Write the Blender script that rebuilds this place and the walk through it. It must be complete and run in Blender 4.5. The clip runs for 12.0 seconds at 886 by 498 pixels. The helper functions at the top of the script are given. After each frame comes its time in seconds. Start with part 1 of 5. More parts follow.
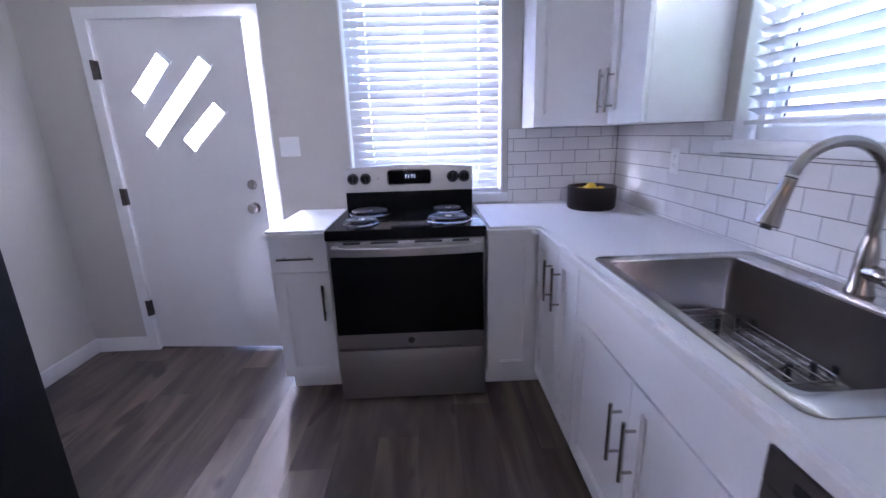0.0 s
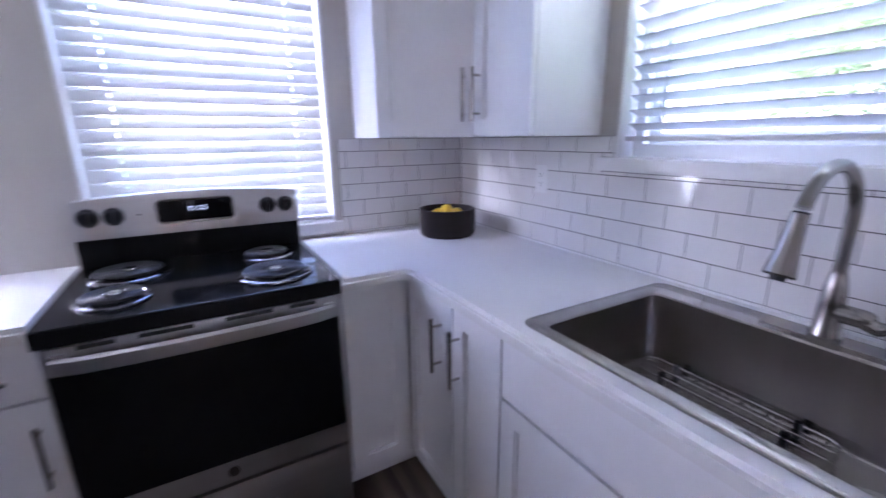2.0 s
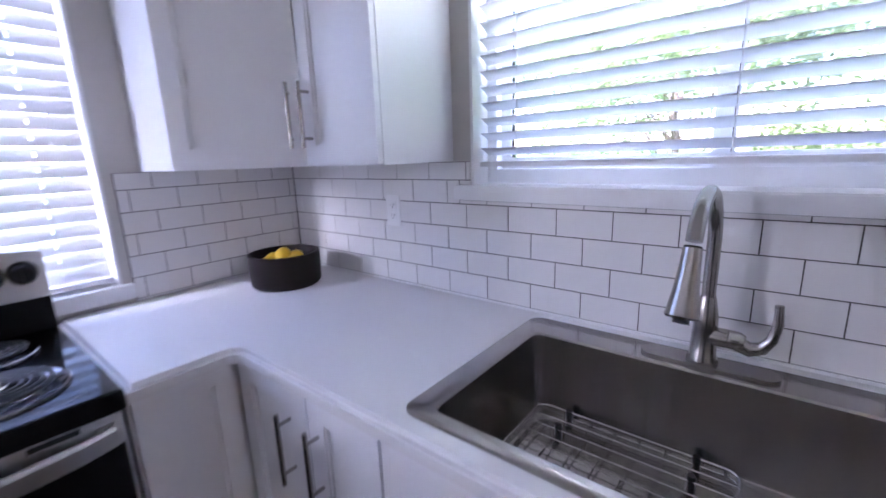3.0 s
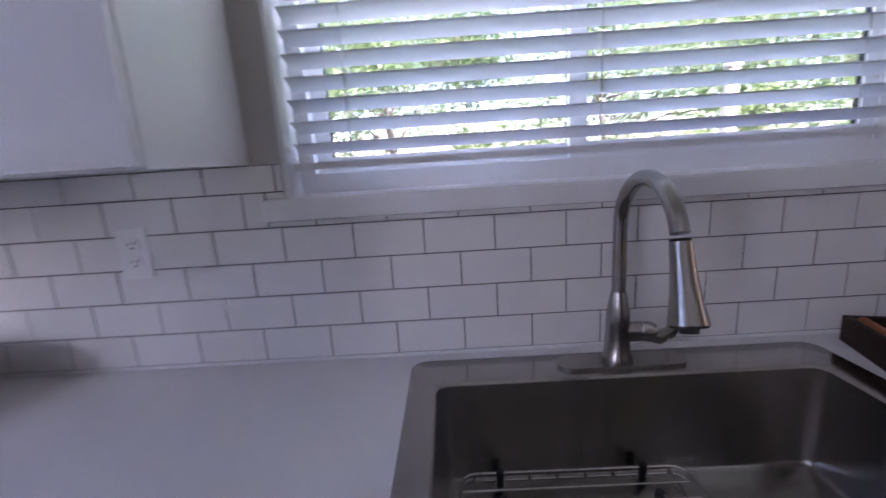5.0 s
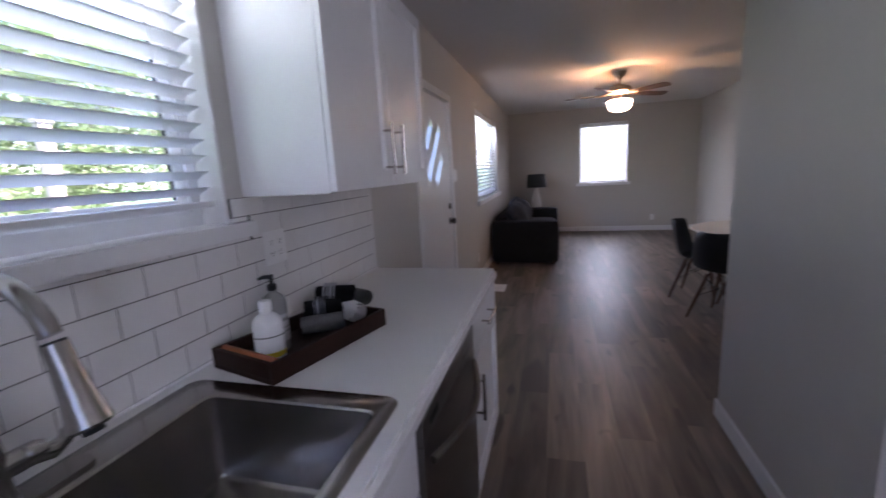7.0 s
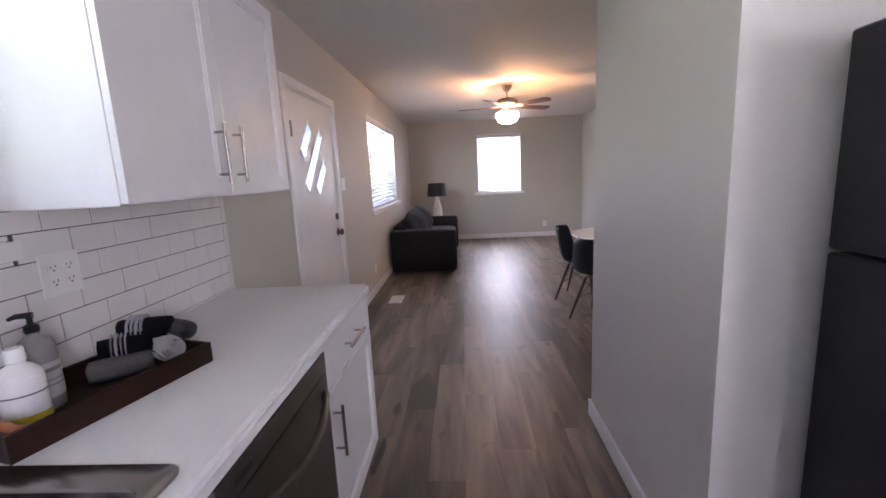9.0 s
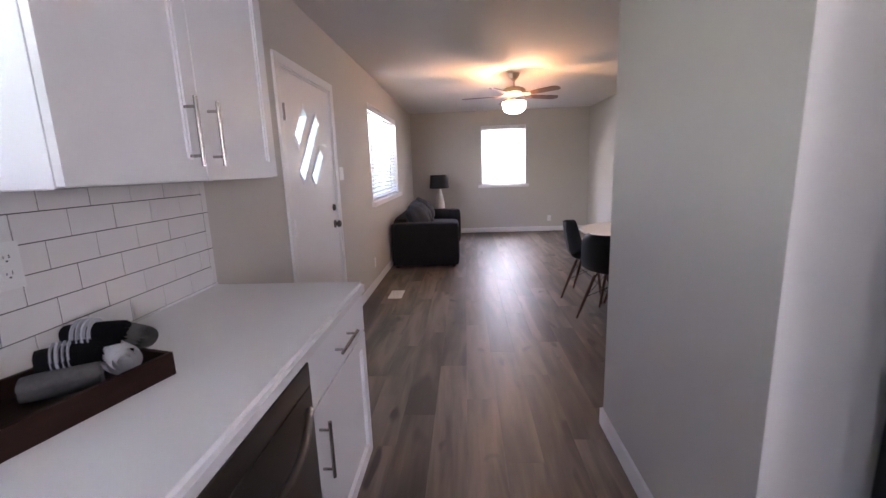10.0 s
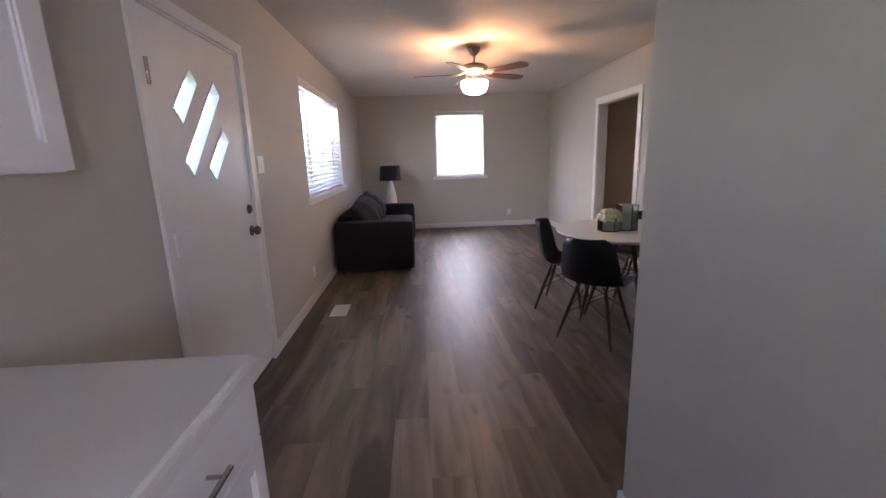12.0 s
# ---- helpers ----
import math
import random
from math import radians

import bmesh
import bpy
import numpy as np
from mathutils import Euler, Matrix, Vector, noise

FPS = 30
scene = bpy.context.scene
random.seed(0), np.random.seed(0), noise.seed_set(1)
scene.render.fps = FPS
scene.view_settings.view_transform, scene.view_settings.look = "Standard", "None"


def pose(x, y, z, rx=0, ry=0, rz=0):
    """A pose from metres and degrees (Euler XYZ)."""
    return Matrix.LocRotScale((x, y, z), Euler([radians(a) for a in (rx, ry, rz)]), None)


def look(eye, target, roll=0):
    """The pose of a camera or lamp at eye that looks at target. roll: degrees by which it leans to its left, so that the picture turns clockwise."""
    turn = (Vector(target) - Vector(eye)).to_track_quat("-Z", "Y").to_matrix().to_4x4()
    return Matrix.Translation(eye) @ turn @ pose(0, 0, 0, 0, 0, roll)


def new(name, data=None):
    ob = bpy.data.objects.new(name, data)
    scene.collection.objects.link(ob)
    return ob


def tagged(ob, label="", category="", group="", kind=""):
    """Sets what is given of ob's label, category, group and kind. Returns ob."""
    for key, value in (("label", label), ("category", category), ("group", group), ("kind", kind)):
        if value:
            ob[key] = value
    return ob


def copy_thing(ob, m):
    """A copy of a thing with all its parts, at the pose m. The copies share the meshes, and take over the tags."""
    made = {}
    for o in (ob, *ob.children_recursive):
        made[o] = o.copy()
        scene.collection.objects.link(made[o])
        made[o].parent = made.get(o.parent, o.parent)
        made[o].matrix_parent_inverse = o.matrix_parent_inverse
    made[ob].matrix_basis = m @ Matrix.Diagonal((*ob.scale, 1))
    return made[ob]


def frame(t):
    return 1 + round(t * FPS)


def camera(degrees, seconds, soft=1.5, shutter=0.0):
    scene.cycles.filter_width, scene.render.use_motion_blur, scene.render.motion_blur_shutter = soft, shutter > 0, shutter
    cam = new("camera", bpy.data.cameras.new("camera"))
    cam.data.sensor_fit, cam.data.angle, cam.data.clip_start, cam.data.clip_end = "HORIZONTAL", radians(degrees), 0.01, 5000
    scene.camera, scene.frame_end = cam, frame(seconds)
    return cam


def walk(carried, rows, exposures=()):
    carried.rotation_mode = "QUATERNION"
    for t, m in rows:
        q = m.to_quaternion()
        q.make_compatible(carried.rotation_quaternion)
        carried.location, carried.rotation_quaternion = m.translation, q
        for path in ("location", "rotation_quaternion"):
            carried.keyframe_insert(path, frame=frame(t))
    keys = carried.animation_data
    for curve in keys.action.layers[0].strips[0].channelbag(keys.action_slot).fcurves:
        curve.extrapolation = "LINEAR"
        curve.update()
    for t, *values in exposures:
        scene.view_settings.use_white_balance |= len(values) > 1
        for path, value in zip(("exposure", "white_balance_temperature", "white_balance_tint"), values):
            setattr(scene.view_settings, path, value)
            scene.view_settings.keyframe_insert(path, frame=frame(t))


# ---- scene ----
# camera and its walk
cam = camera(93.1, 12.0, soft=1.5, shutter=0.5)
PATH = [
    (0, (-1.184, -2.644, 1.348), (-1.127, -0.715, 0.821), -1.7),
    (0.5, (-1.232, -2.485, 1.329), (-1.215, -0.565, 0.768), -0.9),
    (1, (-1.243, -2.273, 1.343), (-1.141, -0.341, 0.836), -1.6),
    (1.5, (-1.231, -2.124, 1.337), (-0.821, -0.247, 0.781), -0.7),
    (2, (-1.272, -2.004, 1.364), (-0.31, -0.326, 0.856), -0.6),
    (2.5, (-1.233, -1.926, 1.366), (0.1, -0.536, 0.824), 0.4),
    (3, (-1.121, -1.776, 1.389), (0.4, -0.552, 0.955), -2.0),
    (5, (-0.909, -1.354, 1.361), (1.044, -1.308, 0.932), -3.7),
    (5.5, (-0.827, -1.395, 1.363), (1.091, -1.808, 0.977), -4.5),
    (6, (-0.831, -1.424, 1.357), (0.681, -2.67, 0.956), -3.1),
    (6.5, (-0.904, -1.365, 1.389), (-0.003, -3.111, 1.016), -4.2),
    (7, (-0.957, -1.308, 1.416), (-0.44, -3.205, 1.051), -3.2),
    (7.5, (-1.001, -1.323, 1.413), (-0.766, -3.272, 1.028), -2.6),
    (9.5, (-1.146, -1.546, 1.396), (-1.044, -3.514, 1.056), -2.7),
    (10, (-1.115, -1.652, 1.384), (-1.0, -3.612, 1.005), -2.0),
    (10.5, (-1.033, -1.818, 1.406), (-1.008, -3.792, 1.088), -2.0),
    (11, (-0.992, -1.967, 1.396), (-1.164, -3.921, 1.004), -0.6),
    (11.5, (-1.035, -2.204, 1.379), (-1.209, -4.152, 0.959), -1.4),
    (12, (-1.089, -2.397, 1.377), (-1.192, -4.348, 0.947), -1.9),
]
EXPOSURES = [
    (0.0, 4.02, 5500, 36), (1.5, 4.02, 5530, 36), (3.0, 4.02, 5680, 36), (5.0, 3.12, 5930, 38), (6.0, 2.90, 5980, 35),
    (7.0, 3.25, 5940, 32), (7.6, 3.62, 6080, 33), (9.5, 4.30, 6370, 34), (12.0, 3.88, 6330, 33),
]
walk(cam, [(r[0], look(*r[1:])) for r in PATH], EXPOSURES)

# world, sun and the sky's light in the openings
world = bpy.data.worlds.new("sky")
scene.world = world
world.use_nodes = True
wn = world.node_tree.nodes
sky = wn.new("ShaderNodeTexSky")
sky.sky_type = "NISHITA"
sky.sun_disc = False
sky.sun_elevation = radians(52)
sky.sun_rotation = radians(272)
wn["Background"].inputs["Strength"].default_value = 0.15
world.node_tree.links.new(sky.outputs[0], wn["Background"].inputs["Color"])

sun_data = bpy.data.lights.new("sun", "SUN")
sun_data.energy, sun_data.angle, sun_data.color = 5.0, radians(0.5), (1.0, 0.95, 0.87)
sun = new("sun", sun_data)
sun.matrix_world = look((-24, 0.9, 31), (0, 0, 0))


def sky_lamp(name, eye, target, width, height, watts, colour=(0.93, 0.97, 1.0)):
    lamp = bpy.data.lights.new(name, "AREA")
    lamp.shape, lamp.size, lamp.size_y, lamp.energy, lamp.color = "RECTANGLE", width, height, watts, colour
    ob = new(name, lamp)
    ob.matrix_world = look(eye, target)
    return ob


sky_lamp("sky_lamp_back_door", (-2.56, 0.45, 1.45), (-2.56, 0, 1.45), 0.95, 1.1, 38)
sky_lamp("sky_lamp_sink", (0.27, -1.685, 2.00), (0, -1.685, 2.00), 1.30, 0.18, 3.6, (0.90, 1.0, 0.93))
sky_lamp("sky_lamp_front", (0.27, -7.66, 2.04), (0, -7.66, 2.00), 1.9, 0.20, 4.0, (0.93, 1.0, 0.95))
sky_lamp("sky_lamp_south", (-1.91, -10.94, 1.60), (-1.91, -10.6, 1.60), 1.3, 1.35, 10.5, (0.95, 1.0, 0.97))

# ---- materials ----
def material(name, colour, rough=0.5, metal=0.0, scale=20.0, vary=0.12, bump=0.02, fine=180.0, stretch=(1, 1, 1), coat=0.0, each=0.0, rough_vary=0.08):
    """A surface with two scales of variation in colour and gloss, and a fine relief; each: how far pieces differ."""
    m = bpy.data.materials.new(name)
    m.use_nodes = True
    n, l = m.node_tree.nodes, m.node_tree.links
    b = n["Principled BSDF"]
    tc, mp = n.new("ShaderNodeTexCoord"), n.new("ShaderNodeMapping")
    mp.inputs["Scale"].default_value = stretch
    l.new(tc.outputs["Object"], mp.inputs["Vector"])
    big, small = n.new("ShaderNodeTexNoise"), n.new("ShaderNodeTexNoise")
    big.inputs["Scale"].default_value, small.inputs["Scale"].default_value = scale * 0.12, scale
    big.inputs["Detail"].default_value = small.inputs["Detail"].default_value = 5
    l.new(mp.outputs[0], big.inputs["Vector"]), l.new(mp.outputs[0], small.inputs["Vector"])
    mix = n.new("ShaderNodeMath")
    mix.operation = "MULTIPLY_ADD"
    l.new(big.outputs["Fac"], mix.inputs[0])
    mix.inputs[1].default_value = 0.5
    half = n.new("ShaderNodeMath")
    half.operation = "MULTIPLY"
    half.inputs[1].default_value = 0.5
    l.new(small.outputs["Fac"], half.inputs[0])
    l.new(half.outputs[0], mix.inputs[2])
    value = mix.outputs[0]
    if each:
        info, add = n.new("ShaderNodeObjectInfo"), n.new("ShaderNodeMath")
        add.operation = "MULTIPLY_ADD"
        l.new(info.outputs["Random"], add.inputs[0])
        add.inputs[1].default_value = each
        l.new(value, add.inputs[2])
        value = add.outputs[0]
    ramp = n.new("ShaderNodeValToRGB")
    e = ramp.color_ramp.elements
    e[0].position, e[1].position = 0.25, 0.75 + each
    e[0].color = (*[max(0, c * (1 - vary)) for c in colour], 1)
    e[1].color = (*[min(1, c * (1 + vary)) for c in colour], 1)
    l.new(value, ramp.inputs[0]), l.new(ramp.outputs[0], b.inputs["Base Color"])
    mr = n.new("ShaderNodeMapRange")
    mr.inputs["To Min"].default_value, mr.inputs["To Max"].default_value = max(0.02, rough - rough_vary), min(1, rough + rough_vary)
    l.new(small.outputs["Fac"], mr.inputs["Value"]), l.new(mr.outputs[0], b.inputs["Roughness"])
    b.inputs["Metallic"].default_value = metal
    b.inputs["Coat Weight"].default_value = coat
    if bump:
        tiny, bp = n.new("ShaderNodeTexNoise"), n.new("ShaderNodeBump")
        tiny.inputs["Scale"].default_value = fine
        l.new(mp.outputs[0], tiny.inputs["Vector"])
        bp.inputs["Strength"].default_value, bp.inputs["Distance"].default_value = min(1.0, bump * 8), 0.002
        l.new(tiny.outputs["Fac"], bp.inputs["Height"]), l.new(bp.outputs[0], b.inputs["Normal"])
    return m


def plank_material():
    """Grey-brown vinyl plank: long grain, cathedral figure, knots, tone that differs from plank to plank."""
    m = bpy.data.materials.new("vinyl_plank")
    m.use_nodes = True
    n, l = m.node_tree.nodes, m.node_tree.links
    b = n["Principled BSDF"]
    tc, info = n.new("ShaderNodeTexCoord"), n.new("ShaderNodeObjectInfo")
    shift = n.new("ShaderNodeVectorMath")
    shift.operation = "MULTIPLY_ADD"
    l.new(info.outputs["Random"], shift.inputs[0])
    shift.inputs[1].default_value = (37, 53, 11)
    l.new(tc.outputs["Object"], shift.inputs[2])

    def noise_at(stretch, scale, detail, dist=0.0):
        mp, t = n.new("ShaderNodeMapping"), n.new("ShaderNodeTexNoise")
        mp.inputs["Scale"].default_value = stretch
        t.inputs["Scale"].default_value, t.inputs["Detail"].default_value, t.inputs["Distortion"].default_value = scale, detail, dist
        l.new(shift.outputs[0], mp.inputs["Vector"]), l.new(mp.outputs[0], t.inputs["Vector"])
        return t.outputs["Fac"]

    figure = noise_at((1, 0.13, 1), 8.5, 3, 1.0)
    grain = noise_at((1, 0.035, 1), 95, 4, 0.3)
    smoke = noise_at((1, 0.16, 1), 4.0, 2, 0.8)
    knot = noise_at((1, 0.42, 1), 7.5, 1.0, 0.4)

    def madd(a, k, c):
        t = n.new("ShaderNodeMath")
        t.operation = "MULTIPLY_ADD"
        l.new(a, t.inputs[0])
        t.inputs[1].default_value = k
        if isinstance(c, float):
            t.inputs[2].default_value = c
        else:
            l.new(c, t.inputs[2])
        return t.outputs[0]

    total = madd(figure, 0.74, madd(grain, 0.17, madd(smoke, 0.78, madd(info.outputs["Random"], 0.20, -0.435))))
    ramp = n.new("ShaderNodeValToRGB")
    e = ramp.color_ramp.elements
    e[0].position, e[0].color = 0.30, (0.035, 0.024, 0.018, 1)
    e[1].position, e[1].color = 0.74, (0.208, 0.160, 0.126, 1)
    mid = e.new(0.5)
    mid.color = (0.098, 0.071, 0.055, 1)
    l.new(total, ramp.inputs[0])
    spot = n.new("ShaderNodeMapRange")
    spot.inputs["From Min"].default_value, spot.inputs["From Max"].default_value = 0.66, 0.74
    l.new(knot, spot.inputs["Value"])
    dark = n.new("ShaderNodeMix")
    dark.data_type = "RGBA"
    l.new(spot.outputs[0], dark.inputs["Factor"]), l.new(ramp.outputs[0], dark.inputs["A"])
    dark.inputs["B"].default_value = (0.034, 0.022, 0.017, 1)
    l.new(dark.outputs["Result"], b.inputs["Base Color"])
    b.inputs["Specular IOR Level"].default_value = 0.7
    mr = n.new("ShaderNodeMapRange")
    mr.inputs["To Min"].default_value, mr.inputs["To Max"].default_value = 0.32, 0.54
    l.new(grain, mr.inputs["Value"]), l.new(mr.outputs[0], b.inputs["Roughness"])
    bp = n.new("ShaderNodeBump")
    bp.inputs["Strength"].default_value, bp.inputs["Distance"].default_value = 0.30, 0.002
    l.new(madd(grain, 0.6, figure), bp.inputs["Height"]), l.new(bp.outputs[0], b.inputs["Normal"])
    return m


def glass_material(name, tint=(1, 1, 1), rough=0.0):
    m = bpy.data.materials.new(name)
    m.use_nodes = True
    n, l = m.node_tree.nodes, m.node_tree.links
    n.remove(n["Principled BSDF"])
    clear, gloss, mix, face, power = (n.new("ShaderNodeBsdfTransparent"), n.new("ShaderNodeBsdfGlossy"), n.new("ShaderNodeMixShader"),
                                      n.new("ShaderNodeLayerWeight"), n.new("ShaderNodeMath"))
    clear.inputs[0].default_value = (*tint, 1)
    gloss.inputs["Roughness"].default_value = rough
    power.operation = "POWER"
    power.inputs[1].default_value = 5
    soften = n.new("ShaderNodeMapRange")
    soften.inputs["To Min"].default_value, soften.inputs["To Max"].default_value = 0.04, 0.7
    l.new(face.outputs["Facing"], power.inputs[0]), l.new(power.outputs[0], soften.inputs["Value"])
    l.new(soften.outputs[0], mix.inputs[0]), l.new(clear.outputs[0], mix.inputs[1]), l.new(gloss.outputs[0], mix.inputs[2])
    l.new(mix.outputs[0], n["Material Output"].inputs["Surface"])
    return m


def slat_material():
    """White faux-wood slats that let a little daylight through."""
    m = material("blind_slat", (0.73, 0.73, 0.74), 0.38, scale=30, vary=0.03, bump=0.004, stretch=(1, 1, 1))
    n, l = m.node_tree.nodes, m.node_tree.links
    thin, mix = n.new("ShaderNodeBsdfTranslucent"), n.new("ShaderNodeMixShader")
    thin.inputs[0].default_value = (0.75, 0.76, 0.8, 1)
    mix.inputs[0].default_value = 0.06
    l.new(n["Principled BSDF"].outputs[0], mix.inputs[1]), l.new(thin.outputs[0], mix.inputs[2])
    l.new(mix.outputs[0], n["Material Output"].inputs["Surface"])
    return m


def glow_material(name, colour, strength):
    m = bpy.data.materials.new(name)
    m.use_nodes = True
    b = m.node_tree.nodes["Principled BSDF"]
    b.inputs["Base Color"].default_value = (*colour, 1)
    b.inputs["Emission Color"].default_value = (*colour, 1)
    b.inputs["Emission Strength"].default_value = strength
    return m


def leaf_material(name, colour):
    m = material(name, colour, 0.45, scale=3, vary=0.45, bump=0)
    n, l = m.node_tree.nodes, m.node_tree.links
    thin, mix = n.new("ShaderNodeBsdfTranslucent"), n.new("ShaderNodeMixShader")
    thin.inputs[0].default_value = (colour[0] * 1.5, colour[1] * 1.75, colour[2] * 1.5, 1)
    mix.inputs[0].default_value = 0.4
    l.new(n["Principled BSDF"].outputs[0], mix.inputs[1]), l.new(thin.outputs[0], mix.inputs[2])
    l.new(mix.outputs[0], n["Material Output"].inputs["Surface"])
    return m


WALL = material("wall_paint", (0.52, 0.50, 0.46), 0.6, scale=14, vary=0.03, bump=0.03, fine=420)
CEIL = material("ceiling_paint", (0.66, 0.65, 0.63), 0.75, scale=10, vary=0.03, bump=0.06, fine=260)
TRIM = material("white_trim_paint", (0.76, 0.76, 0.76), 0.35, scale=18, vary=0.03, bump=0.008)
DOOR = material("white_door_paint", (0.74, 0.74, 0.745), 0.38, scale=8, vary=0.03, bump=0.02, fine=120)
CAB = material("white_cabinet_paint", (0.77, 0.77, 0.78), 0.33, scale=12, vary=0.02, bump=0.006)
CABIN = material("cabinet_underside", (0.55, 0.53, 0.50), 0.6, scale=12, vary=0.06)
COUNTER = material("white_countertop", (0.72, 0.715, 0.71), 0.50, scale=9, vary=0.012, bump=0.0, rough_vary=0.015)
TILE = material("glazed_white_tile", (0.76, 0.75, 0.735), 0.13, scale=9, vary=0.04, bump=0.02, fine=26, each=0.18, rough_vary=0.05)
GROUT = material("grey_grout", (0.075, 0.07, 0.068), 0.85, scale=120, vary=0.2, bump=0.06)
STEEL = material("brushed_steel", (0.53, 0.52, 0.51), 0.30, 1.0, scale=220, vary=0.05, bump=0, stretch=(0.02, 1, 1.6), rough_vary=0.03)
SINKSTEEL = material("sink_steel", (0.41, 0.385, 0.36), 0.20, 1.0, scale=60, vary=0.10, bump=0.004, fine=240, stretch=(1, 1, 0.04), rough_vary=0.07)
NICKEL = material("brushed_nickel", (0.37, 0.35, 0.33), 0.24, 1.0, scale=14, vary=0.04, bump=0, rough_vary=0.03)
RACKWIRE = material("rack_wire_steel", (0.40, 0.385, 0.37), 0.22, 1.0, scale=20, vary=0.05, bump=0, rough_vary=0.03)
CHROME = material("chrome", (0.75, 0.75, 0.76), 0.08, 1.0, scale=20, vary=0.03, bump=0, rough_vary=0.03)
DARKMETAL = material("dark_bronze_hinge", (0.10, 0.09, 0.085), 0.4, 1.0, scale=40, vary=0.2)
ENAMEL = material("black_enamel", (0.010, 0.010, 0.011), 0.10, scale=30, vary=0.2, bump=0, rough_vary=0.04)
OVENGLASS = material("black_oven_glass", (0.006, 0.006, 0.007), 0.05, scale=30, vary=0.2, bump=0, rough_vary=0.02)
DRIP = material("drip_pan_metal", (0.20, 0.20, 0.215), 0.16, 1.0, scale=20, vary=0.1, bump=0, rough_vary=0.05)
COIL = material("burner_coil", (0.045, 0.043, 0.042), 0.45, 0.6, scale=80, vary=0.3)
BLACKPLASTIC = material("black_plastic", (0.009, 0.009, 0.010), 0.35, scale=60, vary=0.2)
DWSTEEL = material("dark_stainless", (0.20, 0.185, 0.175), 0.33, 1.0, scale=60, vary=0.12, bump=0.02, stretch=(1, 0.06, 1.6))
FRIDGE = material("black_fridge_finish", (0.016, 0.016, 0.018), 0.32, scale=300, vary=0.25, bump=0.05, fine=320)
BLIND = slat_material()
CORD = material("white_blind_cord", (0.72, 0.72, 0.72), 0.7, scale=200, vary=0.1)
VINYL = material("white_vinyl_frame", (0.78, 0.79, 0.80), 0.3, scale=14, vary=0.03, bump=0)
GLASS = glass_material("window_glass")
PLANK = plank_material()
GAP = material("floor_joint", (0.05, 0.04, 0.033), 0.8)
PLATE = material("white_wall_plate", (0.78, 0.78, 0.77), 0.3, scale=20, vary=0.02, bump=0)
SLOT = material("dark_slot", (0.02, 0.02, 0.02), 0.6, bump=0)
SOFA = material("charcoal_upholstery", (0.015, 0.015, 0.017), 0.85, scale=90, vary=0.3, bump=0.10, fine=700)
CUSHION = material("grey_cushion_fabric", (0.032, 0.033, 0.037), 0.9, scale=70, vary=0.3, bump=0.10, fine=600)
SHELL = material("dark_grey_plastic_shell", (0.040, 0.043, 0.047), 0.42, scale=30, vary=0.15, bump=0.01)
WALNUT = material("dark_walnut_leg", (0.075, 0.034, 0.020), 0.4, scale=40, vary=0.35, stretch=(1, 1, 0.1))
WIRE = material("black_wire", (0.02, 0.02, 0.02), 0.4, 0.5, bump=0)
TABLETOP = material("pale_tabletop", (0.70, 0.65, 0.58), 0.35, scale=40, vary=0.08, stretch=(1, 0.1, 1))
TRAY = material("espresso_stained_wood", (0.026, 0.011, 0.008), 0.50, scale=50, vary=0.4, stretch=(1, 0.12, 1), bump=0.03)
AMBERWOOD = material("reddish_wood_handle", (0.34, 0.10, 0.035), 0.45, scale=40, vary=0.25, stretch=(0.2, 1, 1))
BOWL = material("dark_wooden_bowl", (0.014, 0.009, 0.008), 0.5, scale=40, vary=0.4, stretch=(1, 1, 0.2), bump=0.03)
LEMON = material("lemon_peel", (0.80, 0.52, 0.03), 0.42, scale=40, vary=0.12, bump=0.08, fine=300)
SOAP = material("white_soap_bottle", (0.76, 0.76, 0.75), 0.25, bump=0)
SOAPCLEAR = material("grey_soap_bottle", (0.22, 0.22, 0.215), 0.18, bump=0)
LABELPALE = material("pale_label", (0.33, 0.33, 0.33), 0.6, bump=0)
LABELGREY = material("label_print", (0.16, 0.16, 0.15), 0.6, bump=0)
LABELYELLOW = material("yellow_label_band", (0.70, 0.55, 0.04), 0.5, bump=0)
TOWELBLACK = material("black_towel", (0.012, 0.012, 0.014), 0.95, scale=120, vary=0.4, bump=0.12, fine=500)
TOWELGREY = material("grey_towel", (0.165, 0.158, 0.150), 0.95, scale=120, vary=0.3, bump=0.05, fine=500)
TOWELWHITE = material("white_towel", (0.88, 0.87, 0.86), 0.95, scale=120, vary=0.08, bump=0.02, fine=500)
STRIPE = material("pale_woven_stripe", (0.40, 0.41, 0.44), 0.95, scale=120, vary=0.15, bump=0.02, fine=500)
LAMPBASE = material("white_ceramic_lamp", (0.66, 0.63, 0.58), 0.35, scale=40, vary=0.06)
SHADE = material("black_lampshade", (0.008, 0.008, 0.009), 0.85, scale=200, vary=0.3, bump=0.05)
FANBLADE = material("walnut_fan_blade", (0.085, 0.045, 0.028), 0.4, scale=40, vary=0.3, stretch=(0.1, 1, 1))
BRASSNICKEL = material("antique_nickel", (0.42, 0.36, 0.29), 0.3, 1.0, scale=40, vary=0.1)
BOWLGLOW = glow_material("frosted_lit_glass", (1.0, 0.74, 0.46), 1.6)
DIGIT = glow_material("clock_digits", (0.8, 0.9, 1.0), 0.08)
FLOWER = material("cream_petals", (0.86, 0.82, 0.60), 0.7, scale=60, vary=0.12)
